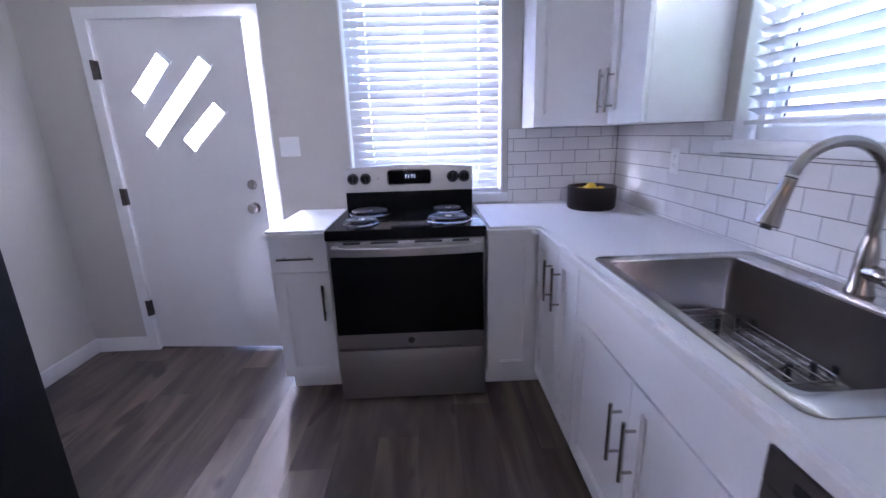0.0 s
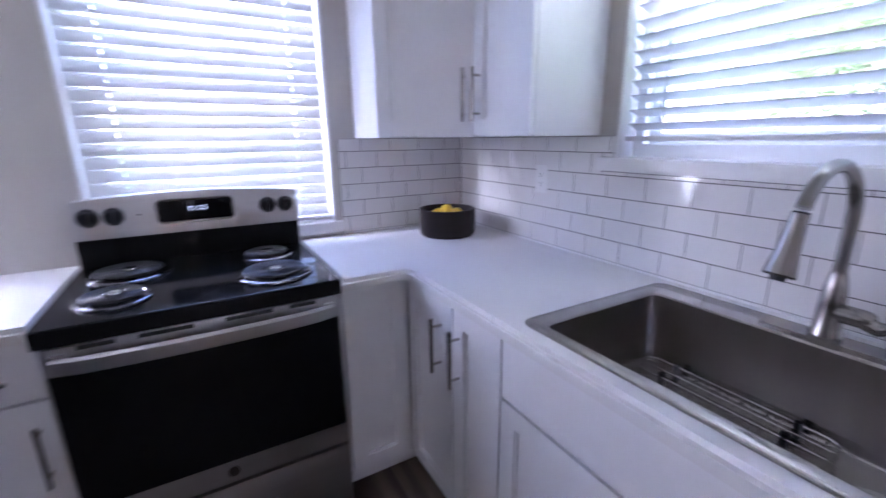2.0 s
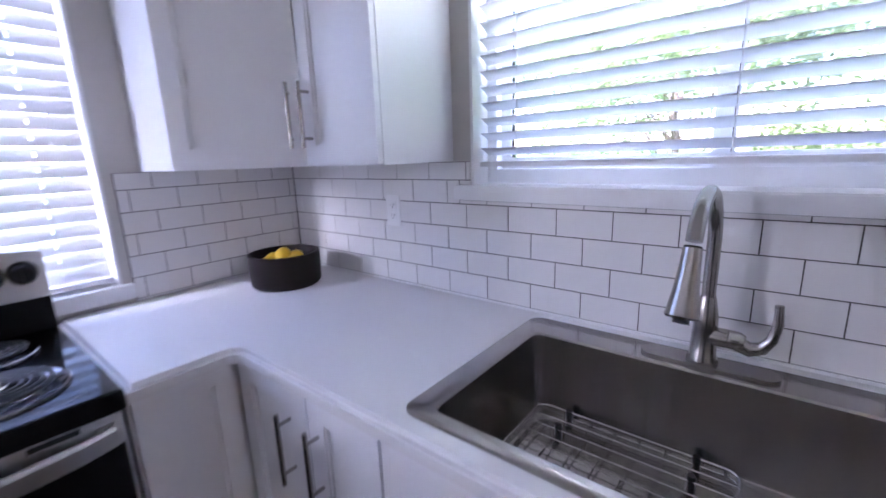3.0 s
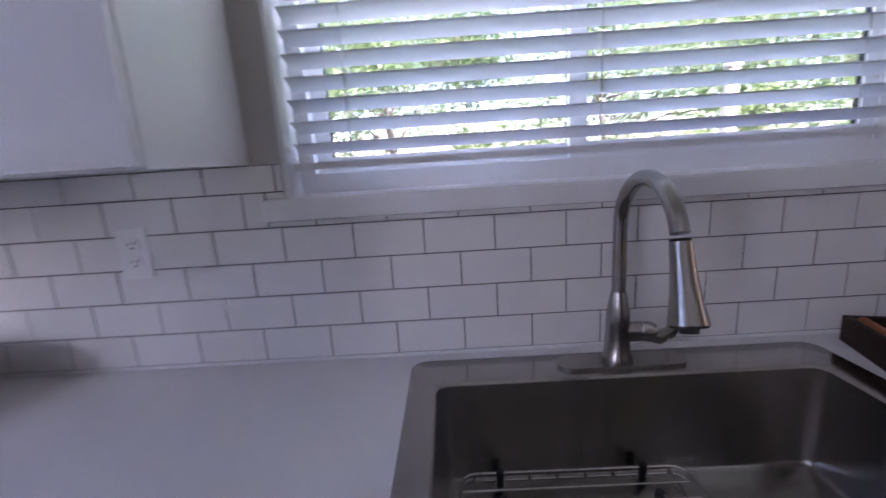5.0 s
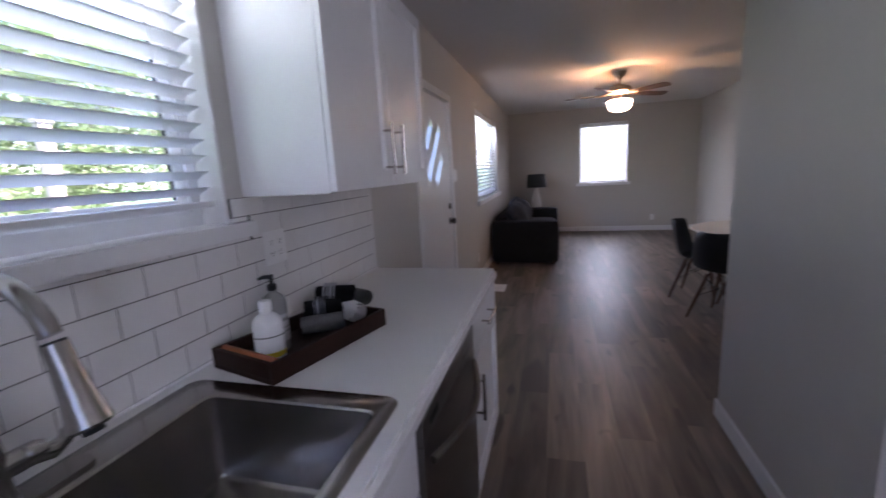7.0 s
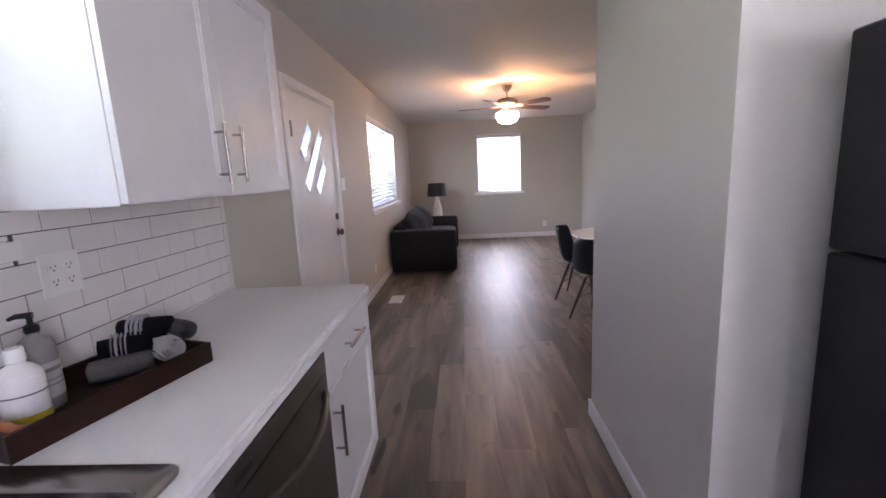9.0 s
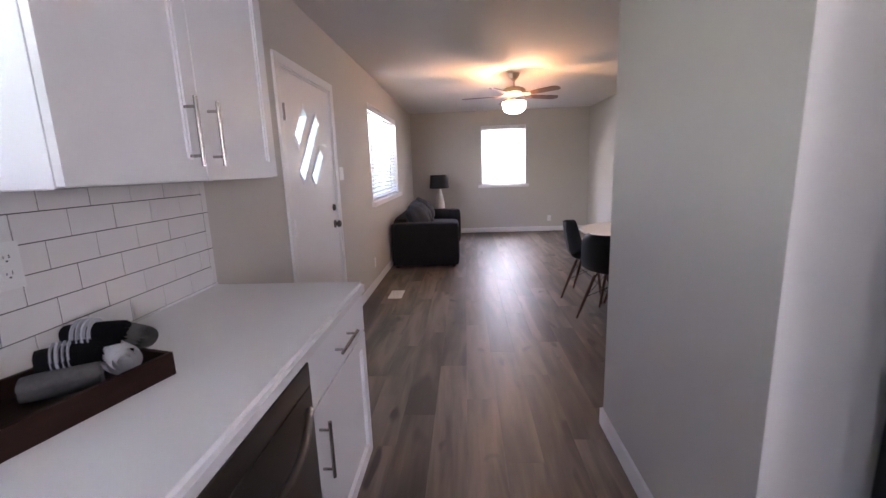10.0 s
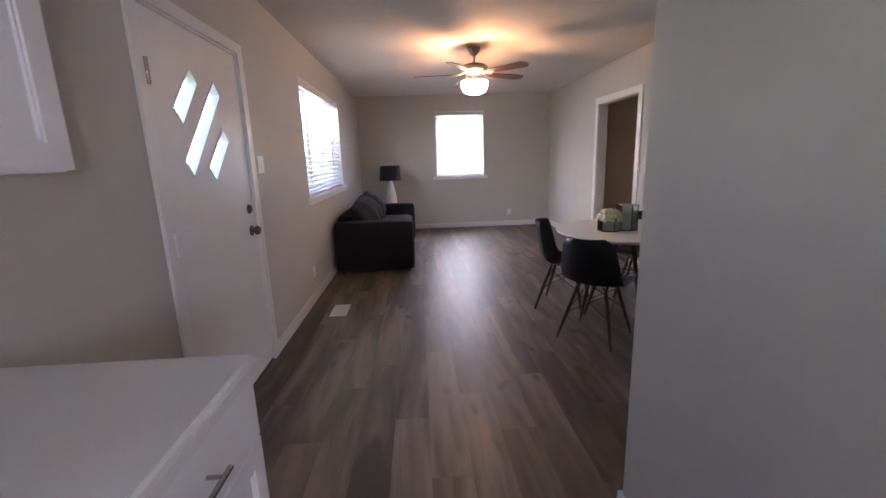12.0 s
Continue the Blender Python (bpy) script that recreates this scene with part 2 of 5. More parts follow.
MINTGLASS = material("pale_green_glass", (0.62, 0.70, 0.62), 0.38, scale=12, vary=0.1, bump=0)
HALL = material("hall_wall_paint", (0.68, 0.56, 0.45), 0.7, scale=14, vary=0.04, bump=0.03, fine=420)
GRASS = material("lawn", (0.06, 0.11, 0.03), 0.9, scale=6, vary=0.5, bump=0.2, fine=30)
LEAF = leaf_material("tree_leaf", (0.165, 0.205, 0.100))
BARK = material("tree_bark", (0.12, 0.09, 0.07), 0.9, scale=20, vary=0.4, bump=0.3, fine=40, stretch=(1, 1, 0.2))
FENCE = material("weathered_fence", (0.33, 0.28, 0.24), 0.85, scale=20, vary=0.3, stretch=(1, 1, 0.1))
CONCRETE = material("pale_concrete", (0.46, 0.45, 0.43), 0.8, scale=8, vary=0.15, bump=0.08, fine=60)
SIDING = material("house_outer_paint", (0.55, 0.52, 0.48), 0.7, scale=10, vary=0.1)
for m in (ENAMEL, OVENGLASS, FRIDGE, BOWL, SOFA, CUSHION):
    m.node_tree.nodes["Principled BSDF"].inputs["Specular IOR Level"].default_value = 0.08 if m in (ENAMEL, OVENGLASS) else 0.22
for m in (TRAY, TOWELBLACK):
    m.node_tree.nodes["Principled BSDF"].inputs["Specular IOR Level"].default_value = 0.15
BLACKPLASTIC.node_tree.nodes["Principled BSDF"].inputs["Specular IOR Level"].default_value = 0.2


# ---- mesh helpers ----
ORIGIN = {}


def thing(name, at, label, category, group="", kind="", local=False):
    """An Empty at the thing's base. Its parts are given in world places, or about the base if local."""
    ob = new(name)
    ob.empty_display_size = 0.05
    ob.location = at
    ORIGIN[ob.name] = Vector((0, 0, 0)) if local else Vector(at)
    return tagged(ob, label, category, group, kind)


def smooth(mesh, angle=35):
    for p in mesh.polygons:
        p.use_smooth = True
    mesh.set_sharp_from_angle(angle=radians(angle))


def part(name, bm, mat, parent=None, label=""):
    me = bpy.data.meshes.new(name)
    bmesh.ops.recalc_face_normals(bm, faces=bm.faces)
    if parent is not None:
        bmesh.ops.translate(bm, verts=bm.verts, vec=-ORIGIN[parent.name])
    bm.to_mesh(me)
    bm.free()
    me.materials.append(mat)
    smooth(me)
    ob = new(name, me)
    if parent is not None:
        ob.parent = parent
        ORIGIN[ob.name] = ORIGIN[parent.name]
    return tagged(ob, label) if label else ob


def setting(name, bm, mat, label, category):
    return tagged(part(name, bm, mat), label, category, kind="structure")


def piece(name, mesh, parent, at):
    """A piece that shares its mesh with others like it; at: place in the world."""
    ob = new(name, mesh)
    ob.parent = parent
    ob.location = Vector(at) - ORIGIN[parent.name]
    return ob


def box(x0, x1, y0, y1, z0, z1, bevel=0.0, seg=2, bm=None):
    one = bmesh.new()
    bmesh.ops.create_cube(one, size=1.0)
    a, b = Vector((min(x0, x1), min(y0, y1), min(z0, z1))), Vector((max(x0, x1), max(y0, y1), max(z0, z1)))
    for v in one.verts:
        v.co = Vector([a[i] + (v.co[i] + 0.5) * (b[i] - a[i]) for i in range(3)])
    if bevel:
        bmesh.ops.bevel(one, geom=one.edges[:], offset=bevel, segments=seg, affect="EDGES", profile=0.7)
    if bm is None:
        return one
    return join(bm, one)


def join(bm, other):
    me = bpy.data.meshes.new("tmp")
    other.to_mesh(me)
    other.free()
    bm.from_mesh(me)
    bpy.data.meshes.remove(me)
    return bm


def slab(outer, holes, depth, frame_at):
    """A plate with holes: outlines (u, v), pushed out by depth along w; frame_at turns (u, v, w) into the world."""
    bm = bmesh.new()
    edges = []
    for loop in (outer, *holes):
        vs = [bm.verts.new((u, v, 0)) for u, v in loop]
        edges += [bm.edges.new((vs[i], vs[(i + 1) % len(vs)])) for i in range(len(vs))]
    bmesh.ops.triangle_fill(bm, use_beauty=True, use_dissolve=True, edges=edges, normal=(0, 0, 1))
    out = bmesh.ops.extrude_face_region(bm, geom=bm.faces[:])
    bmesh.ops.translate(bm, verts=[g for g in out["geom"] if isinstance(g, bmesh.types.BMVert)], vec=(0, 0, depth))
    bmesh.ops.transform(bm, matrix=frame_at, verts=bm.verts)
    bmesh.ops.recalc_face_normals(bm, faces=bm.faces)
    return bm


def rect(u0, u1, v0, v1):
    return [(u0, v0), (u1, v0), (u1, v1), (u0, v1)]


def on_x(x):
    """(u, v, w) -> y = u, z = v, x = x + w."""
    return Matrix(((0, 0, 1, x), (1, 0, 0, 0), (0, 1, 0, 0), (0, 0, 0, 1)))


def on_y(y):
    """(u, v, w) -> x = u, z = v, y = y + w."""
    return Matrix(((1, 0, 0, 0), (0, 0, 1, y), (0, 1, 0, 0), (0, 0, 0, 1)))


def on_z(z):
    return Matrix.Translation((0, 0, z))


def lathe(profile, at=(0, 0, 0), seg=32, axis=None):
    """Turn (radius, height) about z, or about the way axis."""
    bm = bmesh.new()
    rings = []
    for r, h in profile:
        if r < 1e-6:
            rings.append([bm.verts.new((0, 0, h))])
        else:
            rings.append([bm.verts.new((r * math.cos(2 * math.pi * i / seg), r * math.sin(2 * math.pi * i / seg), h)) for i in range(seg)])
    for a, b in zip(rings, rings[1:]):
        for i in range(seg):
            j = (i + 1) % seg
            if len(a) > 1 and len(b) > 1:
                bm.faces.new((a[i], a[j], b[j], b[i]))
            elif len(a) > 1:
                bm.faces.new((a[i], a[j], b[0]))
            elif len(b) > 1:
                bm.faces.new((a[0], b[j], b[i]))
    if axis is not None:
        bmesh.ops.transform(bm, matrix=Vector((0, 0, 1)).rotation_difference(Vector(axis)).to_matrix().to_4x4(), verts=bm.verts)
    bmesh.ops.translate(bm, verts=bm.verts, vec=at)
    return bm


def tube(points, radius, seg=10, closed=False, bm=None):
    """A round bar along points; radius: one number or one a point."""
    one = bmesh.new()
    pts = [Vector(p) for p in points]
    n = len(pts)
    radii = radius if isinstance(radius, (list, tuple)) else [radius] * n
    rings, side = [], None
    for i, p in enumerate(pts):
        a = pts[i - 1] if (i or closed) else p
        b = pts[(i + 1) % n] if (i < n - 1 or closed) else p
        way = (b - a).normalized()
        if side is None:
            side = way.orthogonal().normalized()
        side = (side - way * side.dot(way)).normalized()
        up = way.cross(side)
        rings.append([one.verts.new(p + (side * math.cos(2 * math.pi * k / seg) + up * math.sin(2 * math.pi * k / seg)) * radii[i]) for k in range(seg)])
    for i in range(n if closed else n - 1):
        a, b = rings[i], rings[(i + 1) % n]
        for k in range(seg):
            one.faces.new((a[k], a[(k + 1) % seg], b[(k + 1) % seg], b[k]))
    if not closed:
        one.faces.new(rings[0]), one.faces.new(rings[-1])
    if bm is None:
        return one
    return join(bm, one)


def round_rect(x0, x1, y0, y1, r, seg=5):
    pts = []
    for cx, cy, a0 in ((x1 - r, y1 - r, 0), (x0 + r, y1 - r, 90), (x0 + r, y0 + r, 180), (x1 - r, y0 + r, 270)):
        for k in range(seg + 1):
            a = radians(a0 + 90 * k / seg)
            pts.append((cx + r * math.cos(a), cy + r * math.sin(a)))
    return pts


def turned(bm, m):
    bmesh.ops.transform(bm, matrix=m, verts=bm.verts)
    return bm

# ---- the large structure ----
H = 2.50          # ceiling height
XW_K = -3.45      # kitchen's west wall
XW_L = -3.65      # living room's west wall
YS = -10.60       # south wall
TH = 0.15         # outer walls' thickness
N_WIN = (-1.66, -0.72, 0.98, 2.24)     # window over the range: x, x, z, z
E_WIN = (-2.37, -1.00, 1.290, 2.10)    # window over the sink: y, y, z, z
F_WIN = (-8.65, -6.67, 1.01, 2.16)     # front window: y, y, z, z
S_WIN = (-2.37, -1.45, 1.00, 2.20)     # south window: x, x, z, z
DOOR1 = (-3.045, -2.145, 0.0, 2.02)    # back door's opening: x, x, z, z
DOOR2 = (-5.245, -4.265, 0.0, 2.04)    # front door's opening: y, y, z, z
HALL_OPEN = (-8.39, -7.29, 0.0, 2.03)  # opening to the hall: y, y, z, z


def notched(u0, u1, doors):
    """A wall's outline from the floor up, with doorways cut in from below."""
    pts = [(u0, 0.0)]
    for a, b, _, top in sorted(doors):
        pts += [(a, 0.0), (a, top), (b, top), (b, 0.0)]
    return pts + [(u1, 0.0), (u1, H), (u0, H)]


setting("wall_north", slab(notched(XW_K - TH, TH, [DOOR1]), [rect(*N_WIN)], TH, on_y(0)), WALL, "greige painted kitchen wall with door and window", "wall")
setting("wall_east", slab(notched(YS, 0, [DOOR2]), [rect(*E_WIN), rect(*F_WIN)], TH, on_x(0)), WALL, "greige painted wall with two windows and a door", "wall")
setting("wall_south", slab(rect(XW_L - TH, TH, 0, H), [rect(*S_WIN)], -TH, on_y(YS)), WALL, "greige painted end wall with one window", "wall")
setting("wall_west_kitchen", slab(rect(-2.72, 0, 0, H), [], -TH, on_x(XW_K)), WALL, "greige painted wall beside the back door", "wall")
setting("wall_west_living", slab(notched(YS, -3.73, [HALL_OPEN]), [], -0.12, on_x(XW_L)), WALL, "greige painted wall with a cased opening", "wall")
setting("partition_wall", slab([(XW_K, -2.60), (-1.82, -2.60), (-1.82, -3.73), (XW_L - 0.12, -3.73), (XW_L - 0.12, -3.61), (-1.94, -3.61), (-1.94, -2.72), (XW_K, -2.72)],
        [], H, on_z(0)), WALL, "greige painted closet partition beside the refrigerator", "wall")
setting("hall_wall", slab([(XW_L - 0.12, -6.80), (-4.95, -6.80), (-4.95, -9.00), (XW_L - 0.12, -9.00), (XW_L - 0.12, -9.12), (-5.07, -9.12), (-5.07, -6.68), (XW_L - 0.12, -6.68)],
        [], H, on_z(0)), HALL, "dim tan painted walls of the hall", "wall")
setting("ceiling", slab([(XW_L - 0.12, YS - TH), (TH, YS - TH), (TH, TH), (XW_K - TH, TH), (XW_K - TH, -2.72), (XW_L - 0.12, -2.72)], [], 0.12, on_z(H)), CEIL,
        "off-white painted flat ceiling", "ceiling")
setting("hall_ceiling", box(-5.07, XW_L - 0.12, -9.12, -6.68, H, H + 0.12), CEIL, "off-white hall ceiling", "ceiling")
floor = setting("floor", slab([(XW_L - 0.12, YS - TH), (TH, YS - TH), (TH, TH), (XW_K - TH, TH), (XW_K - TH, -2.72), (XW_L - 0.12, -2.72)], [], -0.12, on_z(-0.006)), GAP,
                "grey-brown wood-look vinyl plank floor", "floor")
ORIGIN[floor.name] = Vector((0, 0, 0))
setting("hall_floor", box(-5.07, XW_L - 0.12, -9.12, -6.68, -0.12, 0), PLANK, "grey-brown plank floor of the hall", "floor")
setting("ground", box(-1500, 1500, -1500, 1500, -0.6, -0.30), GRASS, "green lawn around the house", "ground")
setting("patio", box(-5.5, 0.6, 0.16, 4.5, -0.34, -0.16, 0.01), CONCRETE, "pale concrete patio outside the back door", "patio")
setting("foundation", box(XW_L - 0.12, TH, YS - TH, TH, -0.31, -0.126), SIDING, "concrete foundation under the floor", "foundation")


def baseboard(x0, x1, y0, y1):
    bm = box(x0, x1, y0, y1, 0.0, 0.098)
    top = [e for e in bm.edges if all(v.co.z > 0.09 for v in e.verts)]
    bmesh.ops.bevel(bm, geom=top, offset=0.006, segments=2, affect="EDGES")
    setting("baseboard", bm, TRIM, "white painted baseboard along the wall", "baseboard")


B = 0.014
baseboard(-B, 0, -4.205, -3.402)
baseboard(-B, 0, YS, -5.315)
baseboard(XW_L, -B, YS, YS + B)
baseboard(XW_L, XW_L + B, YS + B, -8.475)
baseboard(XW_L, XW_L + B, -7.205, -3.73 - B)
baseboard(-1.82, -1.82 + B, -3.73 - B, -2.60 + B)
baseboard(XW_K + B, -1.82, -2.60, -2.60 + B)
baseboard(XW_L + B, -1.82, -3.73 - B, -3.73)
baseboard(XW_K, XW_K + B, -2.60, 0)
baseboard(XW_K + B, -3.107, -B, 0)


def casing(name, outer, inner, wall_matrix, depth, label):
    """Flat casing round a doorway, open at the floor."""
    a, b, _, top = outer
    c, d, _, inner_top = inner
    pts = [(a, 0), (c, 0), (c, inner_top), (d, inner_top), (d, 0), (b, 0), (b, top), (a, top)]
    bm = slab(pts, [], depth, wall_matrix)
    return setting(name, bm, TRIM, label, "trim")


casing("door_casing_back", (-3.105, -2.105, 0, 2.075), (-3.04, -2.15, 0, 2.015), on_y(0), -0.016, "white casing round the back door")
casing("door_casing_front", (-5.310, -4.207, 0, 2.095), (-5.24, -4.27, 0, 2.035), on_x(0), -0.016, "white casing round the front door")
casing("hall_casing", (-8.47, -7.21, 0, 2.10), (-8.385, -7.295, 0, 2.025), on_x(XW_L), 0.016, "white casing round the hall opening")
casing("hall_jamb", (-8.392, -7.288, 0, 2.032), (-8.375, -7.305, 0, 2.015), on_x(XW_L - 0.122), 0.122, "white jamb lining of the hall opening")
casing("door_jamb_back", (-3.047, -2.143, 0, 2.022), (-3.032, -2.158, 0, 2.007), on_y(0.002), 0.146, "white jamb lining of the back door")
casing("door_jamb_front", (-5.247, -4.263, 0, 2.042), (-5.230, -4.280, 0, 2.025), on_x(0.002), 0.146, "white jamb lining of the front door")
setting("threshold_back", box(-3.03, -2.16, 0.0, 0.15, -0.002, 0.016, 0.004), DARKMETAL, "dark metal threshold under the back door", "threshold")
setting("threshold_front", box(-0.004, 0.15, -5.228, -4.282, -0.002, 0.016, 0.004), DARKMETAL, "dark metal threshold under the front door", "threshold")


# ---- doors ----
LITES = [[(0.36, 1.83), (0.42, 1.77), (0.23, 1.56), (0.17, 1.63)], [(0.60, 1.805), (0.66, 1.745), (0.26, 1.32), (0.20, 1.39)],
         [(0.64, 1.56), (0.70, 1.50), (0.48, 1.285), (0.42, 1.355)]]


def lite_door(name, width, height, label, hinge_mat, low_mat, knob_mat):
    """Slab door with three slanted lites, about its hinge: u along x, room side towards -y."""
    d = thing(name, (0, 0, 0), label, "door", kind="structure", local=True)
    part("door_leaf", slab(rect(0.004, width, 0.012, height), LITES, 0.044, on_y(-0.022)), DOOR, d)
    for quad in LITES:
        c = Vector((sum(p[0] for p in quad) / 4, sum(p[1] for p in quad) / 4))
        grown = [tuple(c + (Vector(p) - c) * (1 + 0.020 / (Vector(p) - c).length)) for p in quad]
        trimmed = [tuple(c + (Vector(p) - c) * (1 - 0.004 / (Vector(p) - c).length)) for p in quad]
        part("lite_trim", slab(grown, [trimmed], 0.006, on_y(-0.028)), DOOR, d, "white trim round a slanted lite")
        pane = part("pane", slab(grown, [], 0.004, on_y(-0.002)), GLASS, d, "clear slanted glass lite")
        pane.visible_shadow = False
    for z, r in ((0.945, 0.030), (1.085, 0.025)):
        knob_profile = [(0, -0.075), (r * 0.7, -0.073), (r, -0.060), (r * 0.95, -0.048), (r * 0.5, -0.040), (r * 0.45, -0.028), (r * 1.1, -0.026), (r * 1.15, -0.020), (0, -0.020)]
        if z > 1:
            knob_profile = [(0, -0.036), (r * 0.8, -0.036), (r, -0.032), (r * 1.2, -0.020), (0, -0.020)]
        bm = lathe([(a, -h) for a, h in knob_profile], seg=24, axis=(0, -1, 0))
        bmesh.ops.translate(bm, verts=bm.verts, vec=(width - 0.07, -0.002, z))
        part("door_knob" if z < 1 else "deadbolt", bm, knob_mat, d, "metal door knob" if z < 1 else "round metal deadbolt")
    for z in (0.30, 1.03, 1.75):
        bm = box(-0.014, 0.006, -0.044, -0.018, z - 0.05, z + 0.05, 0.003)
        for k in range(3):
            tube([(-0.016, -0.046, z - 0.052 + 0.0353 * k), (-0.016, -0.046, z - 0.0185 + 0.0353 * k)], 0.0085, 10, bm=bm)
        part("hinge", bm, hinge_mat if z > 1.5 else low_mat, d, "metal butt hinge")
    return d


back_door = lite_door("door_1", 0.862, 2.003, "white slab back door with three slanted lites, slightly ajar", DARKMETAL, DARKMETAL, NICKEL)
back_door.matrix_basis = pose(-3.030, 0.020, 0.004, 0, 0, -5.0)
front_door = lite_door("door_2", 0.938, 2.015, "white slab front door with three slanted lites, closed", NICKEL, DOOR, DARKMETAL)
front_door.matrix_basis = pose(0.026, -4.284, 0.004, 0, 0, -90)


# ---- windows and blinds ----
def window(name, span, wall_matrix, sill, mullion, label, horizontal=False):
    """Vinyl window set at the outer side of the wall; sill: (u0, u1, z0, z1, proud) of the stool."""
    u0, u1, z0, z1 = span
    w = thing(name, wall_matrix @ Vector(((u0 + u1) / 2, z0, 0)), label, "window", kind="structure")
    part("window_frame", slab(rect(u0, u1, z0, z1), [rect(u0 + 0.045, u1 - 0.045, z0 + 0.05, z1 - 0.045)], 0.05, wall_matrix @ Matrix.Translation((0, 0, 0.085))), VINYL, w)
    if horizontal:
        m = (z0 + z1) / 2
        spans = [(u0 + 0.042, u1 - 0.042, z0 + 0.047, m + 0.02), (u0 + 0.042, u1 - 0.042, m - 0.02, z1 - 0.042)]
    else:
        marks = [u0 + 0.020, *mullion, u1 - 0.020]
        spans = [(a - 0.022 * (k > 0) + 0.022 * (k == 0), b + 0.022 * (k < len(mullion)) - 0.022 * (k == len(mullion)), z0 + 0.047, z1 - 0.042)
                 for k, (a, b) in enumerate(zip(marks, marks[1:]))]
    for k, (a, b, c, d) in enumerate(spans):
        sash = part("sash", slab(rect(a, b, c, d), [rect(a + 0.038, b - 0.038, c + 0.038, d - 0.038)], 0.022, wall_matrix @ Matrix.Translation((0, 0, 0.092 + 0.024 * (k % 2)))), VINYL, w)
        bm = bmesh.new()
        for e0, e1 in ((a + 0.036, a + 0.0415), (b - 0.0415, b - 0.036)):
            join(bm, slab(rect(e0, e1, c + 0.038, d - 0.038), [], 0.012, wall_matrix @ Matrix.Translation((0, 0, 0.098 + 0.024 * (k % 2)))))
        part("gasket", bm, BLACKPLASTIC, sash, "black rubber gasket")
        pane = part("pane", slab(rect(a + 0.034, b - 0.034, c + 0.034, d - 0.034), [], 0.004, wall_matrix @ Matrix.Translation((0, 0, 0.101 + 0.024 * (k % 2)))), GLASS, sash, "clear window glass")
        pane.visible_shadow = False
    a, b, c, d, proud = sill
    bm = bmesh.new()
    stool = slab(rect(a, b, c, d), [], -proud, wall_matrix)
    bmesh.ops.bevel(stool, geom=stool.edges[:], offset=0.004, segments=2, affect="EDGES")
    join(bm, stool)
    join(bm, slab(rect(u0 + 0.001, u1 - 0.001, z0 - 0.002, d), [], 0.085, wall_matrix))
    part("window_sill", bm, TRIM, w, "white painted window sill")
    for a, b in ((u0, u0 + 0.010), (u1 - 0.010, u1)):
        part("jamb_liner", slab(rect(a, b, z0, z1), [], 0.085, wall_matrix), TRIM, w)
    part("head_liner", slab(rect(u0 + 0.010, u1 - 0.010, z1 - 0.010, z1), [], 0.085, wall_matrix), TRIM, w)
    return w


window("window_1", N_WIN, on_y(0), (-1.69, -0.690, 0.930, 0.984, 0.022), (), "white framed window above the range", True)
window("window_2", E_WIN, on_x(0), (-2.44, -0.960, 1.250, 1.295, 0.046), (-1.66,), "white sliding window above the sink with deep sill")
window("window_3", F_WIN, on_x(0), (-8.75, -6.60, 0.955, 1.014, 0.045), (-8.05, -7.27), "white framed front living room window")
window("window_4", S_WIN, on_y(YS) @ Matrix.Diagonal((1, 1, -1, 1)), (-2.43, -1.38, 0.945, 1.004, 0.030), (), "white double-hung window in the end wall", True)


